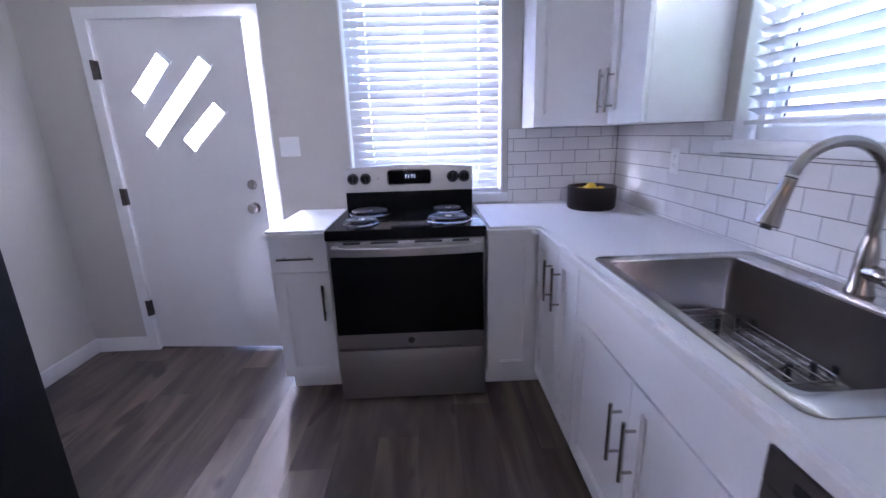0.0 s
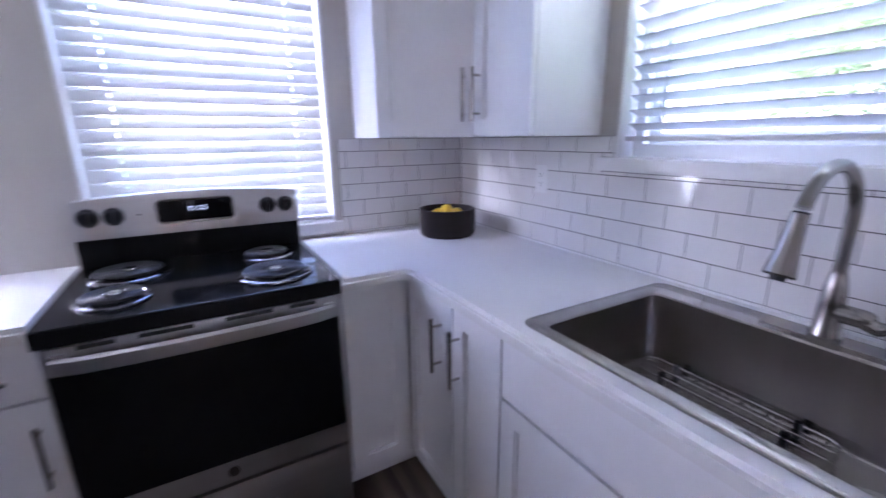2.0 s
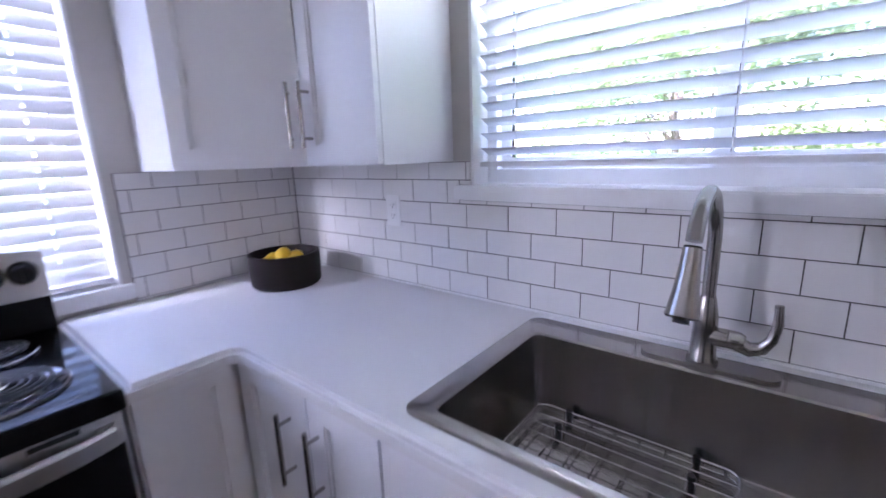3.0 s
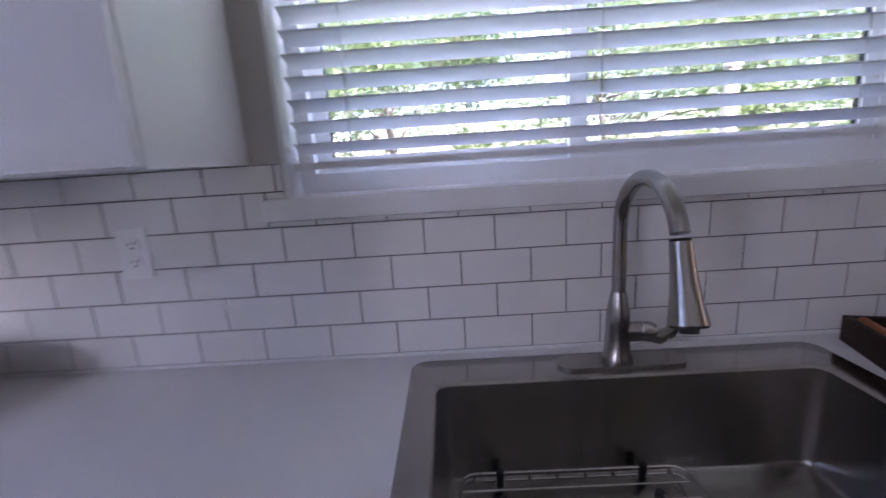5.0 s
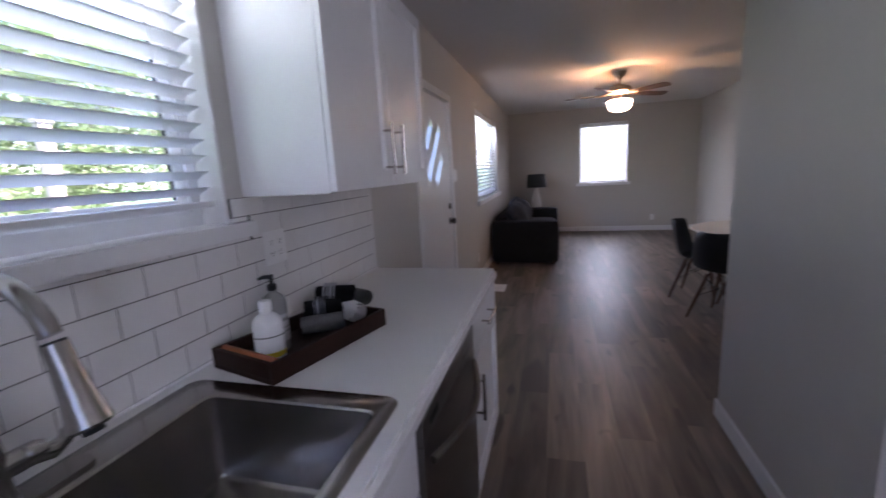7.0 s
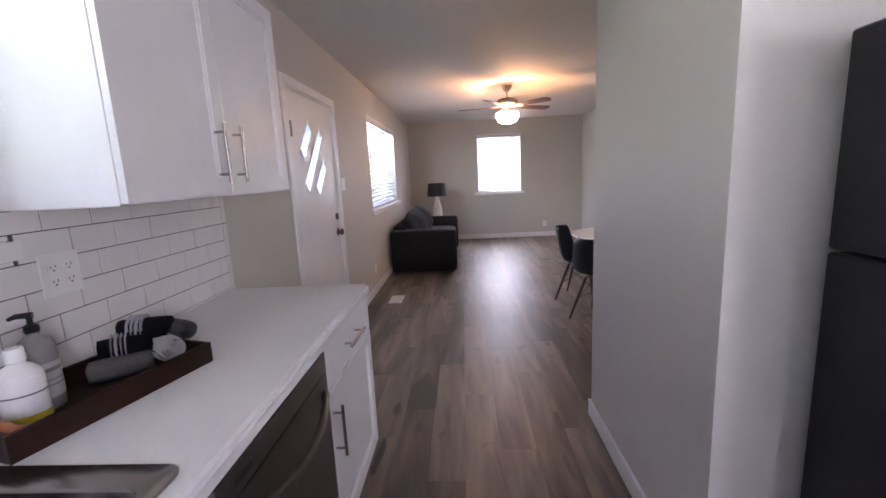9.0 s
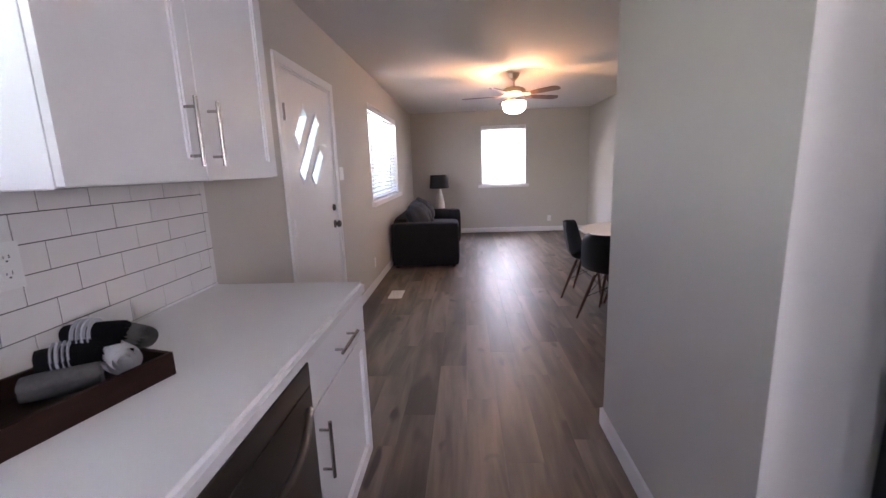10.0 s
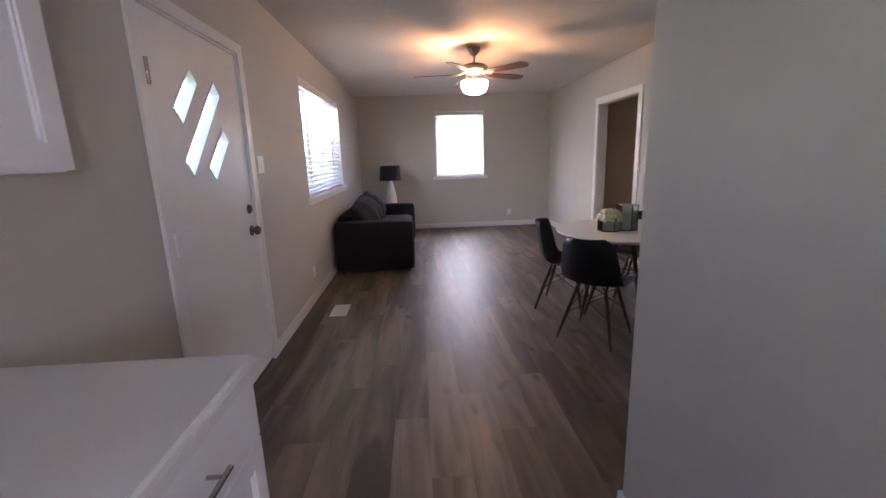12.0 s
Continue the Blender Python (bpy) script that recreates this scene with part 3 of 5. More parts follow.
def blind(span, wall_matrix, w, tilt, pitch, cords, label, hole=0.0006):
    """Two-inch slats between headrail and bottom rail; w: depth of the slats' axis in the opening; tilt: degrees, inner edge down."""
    u0, u1, z0, z1 = span
    at = wall_matrix @ Vector(((u0 + u1) / 2, z0, w))
    b = thing("window_blind", at, label, "blind", "window blinds")
    along = (wall_matrix.to_3x3() @ Vector((1, 0, 0)))
    part("headrail", slab(rect(u0, u1, z1 - 0.045, z1), [], 0.05, wall_matrix @ Matrix.Translation((0, 0, w - 0.03))), BLIND, b)
    part("valance", slab(rect(u0, u1, z1 - 0.065, z1 - 0.001), [], 0.006, wall_matrix @ Matrix.Translation((0, 0, w - 0.039))), BLIND, b)
    rail = slab(rect(u0 + 0.004, u1 - 0.004, z0 + 0.004, z0 + 0.020), [], 0.05, wall_matrix @ Matrix.Translation((0, 0, w - 0.025)))
    part("bottom_rail", rail, BLIND, b)
    one = bmesh.new()
    c, s = math.cos(radians(tilt)), math.sin(radians(tilt))
    half = (u1 - u0) / 2 - 0.006
    # a slat's cross-section runs over six lines; a route hole is punched at each ladder
    across = (-0.025, -0.016, -0.009, 0.009, 0.016, 0.025)
    cuts = [-half]
    for f in cords:
        mid = (f - 0.5) * (u1 - u0)
        cuts += [mid - hole, mid + hole]
    cuts.append(half)
    sides = []
    for thick in (0.0013, -0.0013):
        rows = []
        for q in across:
            crown = 0.0028 * (1 - (q / 0.025) ** 2) + thick
            rows.append([one.verts.new((u, q * s + crown * c, q * c + crown * s)) for u in cuts])
        sides.append(rows)
    for j in range(len(cuts) - 1):
        for k in range(5):
            if k == 2 and j % 2:
                continue
            for rows in sides:
                one.faces.new((rows[k][j], rows[k][j + 1], rows[k + 1][j + 1], rows[k + 1][j]))
        for k in (0, 5):
            one.faces.new((sides[0][k][j], sides[0][k][j + 1], sides[1][k][j + 1], sides[1][k][j]))
    bmesh.ops.transform(one, matrix=wall_matrix.to_3x3().to_4x4(), verts=one.verts)
    bmesh.ops.recalc_face_normals(one, faces=one.faces)
    me = bpy.data.meshes.new("slat")
    one.to_mesh(me)
    one.free()
    me.materials.append(BLIND)
    smooth(me, 60)
    z = z0 + 0.050
    while z < z1 - 0.06:
        piece("slat", me, b, wall_matrix @ Vector(((u0 + u1) / 2, z, w)))
        z += pitch
    for f in cords:
        u = u0 + f * (u1 - u0)
        bm = bmesh.new()
        for dw in (-0.027, 0.027):
            join(bm, slab(rect(u - 0.0012, u + 0.0012, z0 + 0.02, z1 - 0.05), [], 0.0012, wall_matrix @ Matrix.Translation((0, 0, w + dw))))
        part("ladder_cord", bm, CORD, b)
    return b


blind((N_WIN[0] + 0.014, N_WIN[1] - 0.014, N_WIN[2] + 0.012, N_WIN[3] - 0.012), on_y(0), 0.045, 60, 0.049, (0.14, 0.50, 0.86), "white slatted blind, half closed, above the range", 0.0024)
blind((E_WIN[0] + 0.014, E_WIN[1] - 0.014, E_WIN[2] + 0.056, E_WIN[3] - 0.012), on_x(0), 0.050, -25, 0.0455, (0.10, 0.50, 0.90), "white slatted blind, opened, above the sink")
blind((F_WIN[0] + 0.014, F_WIN[1] - 0.014, F_WIN[2] + 0.012, F_WIN[3] - 0.012), on_x(0), 0.045, 24, 0.049, (0.10, 0.37, 0.63, 0.90), "white slatted blind, opened, at the front window")
blind((S_WIN[0] + 0.014, S_WIN[1] - 0.014, S_WIN[2] + 0.012, S_WIN[3] - 0.012), on_y(YS) @ Matrix.Diagonal((1, 1, -1, 1)), 0.045, 53, 0.049, (0.15, 0.50, 0.85),
      "white slatted blind, half closed, in the end wall")


# ---- kitchen cabinets ----
def shaker(parent, name, u0, u1, z0, z1, m, flat=False, label=""):
    """A door or drawer front, 19 mm thick, face towards w = -0.019; m: the plane's matrix."""
    bm = bmesh.new()
    if flat:
        f = slab(rect(u0, u1, z0, z1), [], -0.019, m)
        bmesh.ops.bevel(f, geom=f.edges[:], offset=0.0018, segments=2, affect="EDGES")
        join(bm, f)
    else:
        r = min(0.057, (u1 - u0) * 0.26)
        join(bm, slab(rect(u0, u1, z0, z1), [rect(u0 + r, u1 - r, z0 + r, z1 - r)], -0.019, m))
        join(bm, slab(rect(u0 + r - 0.001, u1 - r + 0.001, z0 + r - 0.001, z1 - r + 0.001), [rect(u0 + r + 0.006, u1 - r - 0.006, z0 + r + 0.006, z1 - r - 0.006)], -0.0135, m))
        join(bm, slab(rect(u0 + r - 0.004, u1 - r + 0.004, z0 + r - 0.004, z1 - r + 0.004), [], -0.006, m @ Matrix.Translation((0, 0, -0.001))))
    return part(name, bm, CAB, parent, label)


def bar_pull(parent, p0, p1, out):
    """A bar pull: round bar between p0 and p1 on the face, two posts."""
    p0, p1, out = Vector(p0), Vector(p1), Vector(out)
    d = (p1 - p0).normalized()
    bm = tube([p0 + out * 0.034, p1 + out * 0.034], 0.006, 12)
    for q in (p0 + d * 0.028, p1 - d * 0.028):
        tube([q - out * 0.001, q + out * 0.034], 0.0045, 8, bm=bm)
    part("handle", bm, NICKEL, parent, "brushed nickel bar pull")


BASE0, BASE1 = 0.105, 0.872
FX, FY = -0.636, -0.636   # carcass fronts
EX = on_x(FX)
NY = on_y(FY)


def base_unit(at, label):
    return thing("base_cabinet", at, label, "cabinet", "white base cabinets")


# range side, free end
c = base_unit((-1.845, -0.30, 0), "narrow white shaker base cabinet with one drawer beside the range")
LY = on_y(-0.590)
part("body", box(-1.990, -1.700, -0.590, -0.002, BASE0, BASE1), CAB, c)
part("toe_kick", box(-1.975, -1.700, -0.530, -0.002, 0.0, BASE0 - 0.001), CAB, c)
d = shaker(c, "drawer_front", -1.988, -1.703, 0.700, 0.868, LY, True)
bar_pull(d, (-1.945, -0.609, 0.775), (-1.765, -0.609, 0.775), (0, -1, 0))
d = shaker(c, "cabinet_door", -1.988, -1.703, 0.112, 0.692, LY)
bar_pull(d, (-1.738, -0.609, 0.445), (-1.738, -0.609, 0.635), (0, -1, 0))

# corner
c = base_unit((-0.46, -0.32, 0), "white shaker corner base cabinet beside the range")
part("body", slab([(-0.905, -0.002), (-0.002, -0.002), (-0.002, -0.980), (FX, -0.980), (FX, FY), (-0.905, FY)], [], BASE1 - BASE0, on_z(BASE0)), CAB, c)
part("toe_kick", slab([(-0.905, -0.003), (-0.003, -0.003), (-0.003, -0.980), (-0.575, -0.980), (-0.575, -0.575), (-0.905, -0.575)], [], BASE0 - 0.001, on_z(0)), CAB, c)
shaker(c, "cabinet_door", -0.900, -0.662, 0.112, 0.868, NY)
d = shaker(c, "cabinet_door", -0.978, -0.664, 0.112, 0.868, EX)
bar_pull(d, (-0.655, -0.905, 0.615), (-0.655, -0.905, 0.805), (-1, 0, 0))

# narrow pull-out
c = base_unit((-0.32, -1.10, 0), "narrow white shaker base cabinet with a tall door")
part("body", box(FX, -0.002, -1.225, -0.983, BASE0, BASE1), CAB, c)
part("toe_kick", box(-0.575, -0.003, -1.225, -0.983, 0, BASE0 - 0.001), CAB, c)
d = shaker(c, "cabinet_door", -1.222, -0.985, 0.112, 0.868, EX)
bar_pull(d, (-0.655, -1.020, 0.615), (-0.655, -1.020, 0.805), (-1, 0, 0))

# sink base: open box, so that the basin hangs in it
c = base_unit((-0.32, -1.665, 0), "wide white sink base cabinet with a false drawer front")
part("side_panel", box(FX, -0.002, -1.246, -1.228, BASE0, BASE1), CAB, c)
part("side_panel", box(FX, -0.002, -2.103, -2.085, BASE0, BASE1), CAB, c)
part("bottom_panel", box(FX, -0.002, -2.084, -1.247, BASE0, BASE0 + 0.018), CAB, c)
part("face_frame", box(FX, FX + 0.018, -2.084, -1.247, BASE0 + 0.019, BASE1), CAB, c)
part("toe_kick", box(-0.575, -0.003, -2.103, -1.228, 0, BASE0 - 0.001), CAB, c)
shaker(c, "false_front", -2.100, -1.230, 0.700, 0.868, EX, True)
d = shaker(c, "cabinet_door", -1.664, -1.230, 0.112, 0.692, EX)
bar_pull(d, (-0.655, -1.625, 0.405), (-0.655, -1.625, 0.595), (-1, 0, 0))
d = shaker(c, "cabinet_door", -2.100, -1.668, 0.112, 0.692, EX)
bar_pull(d, (-0.655, -1.708, 0.405), (-0.655, -1.708, 0.595), (-1, 0, 0))
v = thing("toe_kick_vent", (-0.590, -1.165, 0.0), "white metal air vent set in the toe kick", "vent")
part("vent_frame", slab(rect(-1.320, -1.010, 0.004, 0.094), [rect(-1.300, -1.030, 0.022, 0.076)], -0.018, on_x(-0.5755)), TRIM, v)
part("vent_well", box(-0.580, -0.576, -1.301, -1.029, 0.021, 0.077), SLOT, v)
for k in range(4):
    part("louvre", turned(box(-0.006, 0.006, -1.299, -1.031, -0.001, 0.001), pose(-0.587, 0, 0.030 + k * 0.0125, 0, 30, 0)), TRIM, v)
setting("toe_moulding", box(-0.587, -0.5755, -1.005, -0.590, 0.0, 0.018, 0.004), TRIM, "white shoe moulding along the toe kick", "trim")

# end unit
c = base_unit((-0.32, -3.05, 0), "white shaker base cabinet with one drawer at the counter's end")
part("body", box(FX, -0.002, -3.380, -2.722, BASE0, BASE1), CAB, c)
part("toe_kick", box(-0.575, -0.003, -3.380, -2.722, 0, BASE0 - 0.001), CAB, c)
d = shaker(c, "drawer_front", -3.377, -2.726, 0.700, 0.868, EX, True)
bar_pull(d, (-0.655, -3.150, 0.785), (-0.655, -2.950, 0.785), (-1, 0, 0))
d = shaker(c, "cabinet_door", -3.377, -2.726, 0.112, 0.692, EX)
bar_pull(d, (-0.655, -2.775, 0.455), (-0.655, -2.775, 0.645), (-1, 0, 0))

# dishwasher
c = thing("dishwasher", (-0.32, -2.41, 0), "dark stainless dishwasher under the white counter", "dishwasher")
part("tub", box(FX + 0.01, -0.01, -2.715, -2.110, 0.105, 0.868), BLACKPLASTIC, c)
part("toe_panel", box(-0.585, -0.02, -2.715, -2.110, 0.0, 0.104), BLACKPLASTIC, c)
part("door_panel", box(-0.668, FX + 0.009, -2.715, -2.110, 0.110, 0.800, 0.004), DWSTEEL, c)
part("control_panel", box(-0.668, FX + 0.009, -2.715, -2.110, 0.803, 0.868, 0.004), DWSTEEL, c)
arc = [(-0.668 - 0.052 * math.sin(math.pi * k / 12) - 0.006, -2.150 - 0.525 * k / 12, 0.745 - 0.012 * math.sin(math.pi * k / 12)) for k in range(13)]
part("handle", tube(arc, 0.011, 12), DWSTEEL, c, "curved dark stainless bar handle")
part("badge", box(-0.6695, -0.668, -2.235, -2.165, 0.826, 0.846), SLOT, c, "small dark badge")

# refrigerator
c = thing("refrigerator", (-2.40, -2.18, 0), "black refrigerator beside the partition wall", "refrigerator")
part("body", box(-2.78, -2.135, -2.575, -1.783, 0.03, 1.700, 0.008), FRIDGE, c)
part("lower_door", box(-2.130, -2.055, -2.573, -1.785, 0.09, 1.165, 0.014, 3), FRIDGE, c)
part("upper_door", box(-2.130, -2.055, -2.573, -1.785, 1.175, 1.695, 0.014, 3), FRIDGE, c)
part("toe_grille", box(-2.125, -2.085, -2.565, -1.793, 0.03, 0.085), BLACKPLASTIC, c)
for x in (-2.70, -2.15):
    for y in (-2.50, -1.86):
        part("foot", lathe([(0, 0), (0.02, 0), (0.02, 0.031), (0, 0.031)], (x, y, 0), 12), BLACKPLASTIC, c)


# worktops with eased front edges
def worktop(name, outline, holes, label):
    bm = slab(outline, holes, 0.040, on_z(0.874))
    rim = [e for e in bm.edges if e.is_manifold and e.calc_face_angle(0) > 1.0 and all(v.co.z > 0.91 for v in e.verts)
           and min(v.co.x for v in e.verts) < -0.01 and min(v.co.y for v in e.verts) < -0.01]
    bmesh.ops.bevel(bm, geom=rim, offset=0.014, segments=6, affect="EDGES")
    ob = part(name, bm, COUNTER)
    for p in ob.data.polygons:
        p.use_smooth = False
    return tagged(ob, label, "countertop")


corner = [(-0.668 - 0.03 + 0.03 * math.cos(radians(a)), -0.700 - 0.03 + 0.03 * math.sin(radians(a))) for a in (90, 60, 30, 0)]
end_round = [(-0.668 + 0.022 - 0.022 * math.cos(radians(a)), -3.400 + 0.022 - 0.022 * math.sin(radians(a))) for a in (0, 30, 60, 90)]
SINK_HOLE = round_rect(-0.600, -0.075, -2.095, -1.275, 0.03)
worktop("countertop", [(-0.003, -0.003), (-0.912, -0.003), (-0.912, -0.700)] + corner + end_round + [(-0.003, -3.400)], [SINK_HOLE], "white L-shaped countertop with an eased edge")
worktop("short_countertop", [(-1.692, -0.003), (-2.005, -0.003), (-2.005, -0.635), (-1.692, -0.635)], [], "short white countertop beside the range")

# sink
s = thing("sink", (-0.32, -1.69, 0.914), "large stainless steel drop-in sink in the counter", "sink")
out = round_rect(-0.620, -0.048, -2.122, -1.250, 0.035, 6)
lip = round_rect(-0.617, -0.051, -2.119, -1.253, 0.034, 6)
brim = round_rect(-0.586, -0.150, -2.060, -1.302, 0.026, 6)
steps = [(out, 0.9145), (out, 0.9175), (lip, 0.9195), (brim, 0.9195), (round_rect(-0.582, -0.154, -2.056, -1.306, 0.024, 6), 0.915),
         (round_rect(-0.576, -0.160, -2.048, -1.314, 0.020, 6), 0.724), (round_rect(-0.569, -0.167, -2.044, -1.318, 0.018, 6), 0.713), (round_rect(-0.552, -0.184, -2.034, -1.328, 0.015, 6), 0.706)]
bm = bmesh.new()
rings = [[bm.verts.new((x, y, z)) for x, y in pts] for pts, z in steps]
for a, b in zip(rings, rings[1:]):
    for i in range(len(a)):
        bm.faces.new((a[i], a[(i + 1) % len(a)], b[(i + 1) % len(a)], b[i]))
bm.faces.new(rings[-1])
part("basin", bm, SINKSTEEL, s)
part("drain", lathe([(0, 0.003), (0.020, 0.003), (0.022, 0.008), (0.050, 0.009), (0.056, 0.004), (0.058, 0.0)], (-0.30, -1.86, 0.7065), 28), CHROME, s, "round chrome drain strainer")

# wire rack in the basin
r = thing("sink_rack", (-0.36, -1.54, 0.707), "chrome wire rack with dark rubber feet in the sink", "sink rack")
X0, X1, Y0, Y1, ZR = -0.530, -0.192, -1.780, -1.342, 0.742
rim = [(x, y, ZR) for x, y in round_rect(X0, X1, Y0, Y1, 0.03, 4)]
part("rim_wire", tube(rim, 0.0038, 8, True), RACKWIRE, r)
part("lower_rail", tube([(x, y, ZR - 0.016) for x, y, _ in rim], 0.0026, 8, True), RACKWIRE, r)
for k in range(8):
    x = X0 + (X1 - X0) * (k + 1) / 9
    part("wire", tube([(x, Y0, ZR - 0.004), (x, Y1, ZR - 0.004)], 0.0018, 6), RACKWIRE, r)
for k in range(8):
    y = Y0 + (Y1 - Y0) * (k + 0.5) / 8
    part("cross_wire", tube([(X0, y, ZR - 0.008), (X1, y, ZR - 0.008)], 0.0020, 6), RACKWIRE, r)
    for x in (X0, X1):
        part("rail_link", tube([(x, y, ZR), (x, y, ZR - 0.016)], 0.0028, 6), RACKWIRE, r)
for x in (X0, X0 + 0.068, X1 - 0.068, X1):
    for y in (Y0 + 0.079, Y1 - 0.079):
        part("rubber_foot", lathe([(0, 0), (0.008, 0), (0.010, 0.006), (0.008, 0.022), (0.010, 0.034), (0.008, 0.041), (0, 0.041)], (x, y, 0.7065), 12), BLACKPLASTIC, r, "dark rubber foot")

# faucet
f = thing("faucet", (-0.100, -1.682, 0.9195), "brushed nickel gooseneck faucet with pull-down spray", "faucet")
plate = slab(round_rect(-0.130, -0.072, -1.822, -1.558, 0.028, 6), [], 0.006, on_z(0.9197))
part("deck_plate", plate, NICKEL, f)
part("faucet_body", lathe([(0, 0), (0.031, 0), (0.031, 0.008), (0.026, 0.018), (0.024, 0.075), (0.023, 0.105), (0.017, 0.140), (0.0145, 0.150), (0, 0.150)], (-0.100, -1.682, 0.9257), 28), NICKEL, f)
neck = [(-0.100, -1.682, 1.06), (-0.100, -1.682, 1.11), (-0.100, -1.682, 1.165)]
for k in range(17):
    a = radians(163 * k / 16)
    neck.append((-0.215 + 0.115 * math.cos(a), -1.682 + 0.008 * k / 16, 1.205 + 0.102 * math.sin(a)))
part("neck", tube(neck, 0.0135, 16), NICKEL, f)
tip, way = Vector((-0.3255, -1.674, 1.232)), Vector((-0.036, 0.002, -0.110)).normalized()
part("spray_collar", lathe([(0.0138, 0.005), (0.0143, 0.006), (0.0143, 0.009), (0.0138, 0.010)], tip, 20, way), BLACKPLASTIC, f)
part("spray_head", lathe([(0, 0.008), (0.0150, 0.009), (0.0165, 0.040), (0.0200, 0.080), (0.0260, 0.118), (0.0270, 0.124), (0.0240, 0.128), (0, 0.128)], tip, 24, way), NICKEL, f)
part("spray_nozzle", lathe([(0, 0.126), (0.013, 0.126), (0.013, 0.136), (0, 0.136)], tip, 16, way), BLACKPLASTIC, f)
part("handle_barrel", lathe([(0, -0.02), (0.0205, -0.02), (0.0205, 0.024), (0.0190, 0.026), (0.0205, 0.028), (0.0195, 0.046), (0.014, 0.056), (0, 0.056)], (-0.102, -1.700, 0.988), 20, (-0.1, -1, 0.02)), NICKEL, f)
lever = [(-0.107, -1.742, 0.984), (-0.108, -1.764, 0.976), (-0.109, -1.784, 0.984), (-0.110, -1.798, 1.006), (-0.110, -1.804, 1.040), (-0.110, -1.802, 1.080)]
part("lever", tube(lever, [0.017, 0.0155, 0.013, 0.0105, 0.0095, 0.0075], 12), NICKEL, f)

# electric range
s = thing("range", (-1.30, -0.36, 0), "stainless and black electric coil range between the counters", "range")
part("body", box(-1.676, -0.924, -0.660, -0.060, 0.035, 0.895), ENAMEL, s)
part("storage_drawer", box(-1.674, -0.926, -0.700, -0.661, 0.016, 0.292, 0.006), STEEL, s, "stainless storage drawer front")
door = part("oven_door", box(-1.674, -0.926, -0.700, -0.661, 0.304, 0.868, 0.005), STEEL, s, "stainless oven door")
part("window_glass", box(-1.668, -0.932, -0.7045, -0.700, 0.386, 0.795, 0.002), OVENGLASS, door, "black oven window glass")
bar = []
for k in range(13):
    u = k / 12
    bar.append((-1.655 + 0.71 * u, -0.712 - 0.030 * math.sin(math.pi * u) ** 0.5, 0.825))
hb = bmesh.new()
ring = []
for p in bar:
    ring.append([hb.verts.new((p[0], p[1] + dy, p[2] + dz)) for dy, dz in ((-0.008, -0.022), (-0.010, 0.014), (-0.002, 0.021), (0.010, 0.018), (0.010, -0.020))])
for a, b in zip(ring, ring[1:]):
    for i in range(5):
        hb.faces.new((a[i], a[(i + 1) % 5], b[(i + 1) % 5], b[i]))
hb.faces.new(ring[0]), hb.faces.new(ring[-1])
for x in (-1.640, -0.960):
    box(x - 0.015, x + 0.015, -0.715, -0.699, 0.815, 0.850, bm=hb)
part("door_handle", hb, STEEL, door, "wide stainless oven handle")
for x0, x1 in ((-1.60, -1.52), (-1.47, -1.34), (-1.26, -1.13), (-1.08, -1.00)):
    part("vent_slot", box(x0, x1, -0.7025, -0.699, 0.8540, 0.8650), SLOT, door)
part("badge", lathe([(0, 0), (0.017, 0), (0.017, 0.003), (0, 0.003)], (-1.30, -0.700, 0.345), 20, (0, -1, 0)), DARKMETAL, door, "small round badge")
top = box(-1.680, -0.920, -0.728, -0.075, 0.880, 0.930, 0.010, 3)
part("cooktop", top, ENAMEL, s, "glossy black cooktop")
part("back_riser", box(-1.676, -0.924, -0.135, -0.060, 0.930, 1.035, 0.004), ENAMEL, s)
arch = [(-1.676, 1.030), (-0.924, 1.030), (-0.924, 1.160)] + [(-0.930 - 0.740 * k / 16, 1.164 + 0.020 * math.sin(math.pi * k / 16) ** 0.8) for k in range(17)] + [(-1.676, 1.160)]
bg = slab(arch, [], 0.085, on_y(-0.145))
bmesh.ops.bevel(bg, geom=[e for e in bg.edges if all(v.co.y < -0.14 for v in e.verts)], offset=0.004, segments=2, affect="EDGES")
panel = part("control_panel", bg, STEEL, s, "arched stainless control panel")
disp = part("display", box(-1.420, -1.172, -0.149, -0.144, 1.072, 1.150, 0.003), OVENGLASS, panel, "black clock display")
ring = [(x, -0.1475, z) for x, z in round_rect(-1.424, -1.168, 1.068, 1.154, 0.020, 5)]
part("display_bezel", tube(ring, 0.0035, 8, True), NICKEL, panel, "rounded metal display bezel")
for k, segs in enumerate(((1, 1, 0), (0, 1, 0), (1, 1, 1), (0, 1, 0))):
    x = -1.318 + k * 0.017
    bm = box(x, x + 0.0025, -0.1502, -0.1488, 1.108, 1.126)
    if segs[0]:
        box(x, x + 0.010, -0.1502, -0.1488, 1.124, 1.1265, bm=bm)
    if segs[2]:
        box(x + 0.008, x + 0.0105, -0.1502, -0.1488, 1.108, 1.126, bm=bm)
    part("digit", bm, DIGIT, disp, "faint lit clock digit")
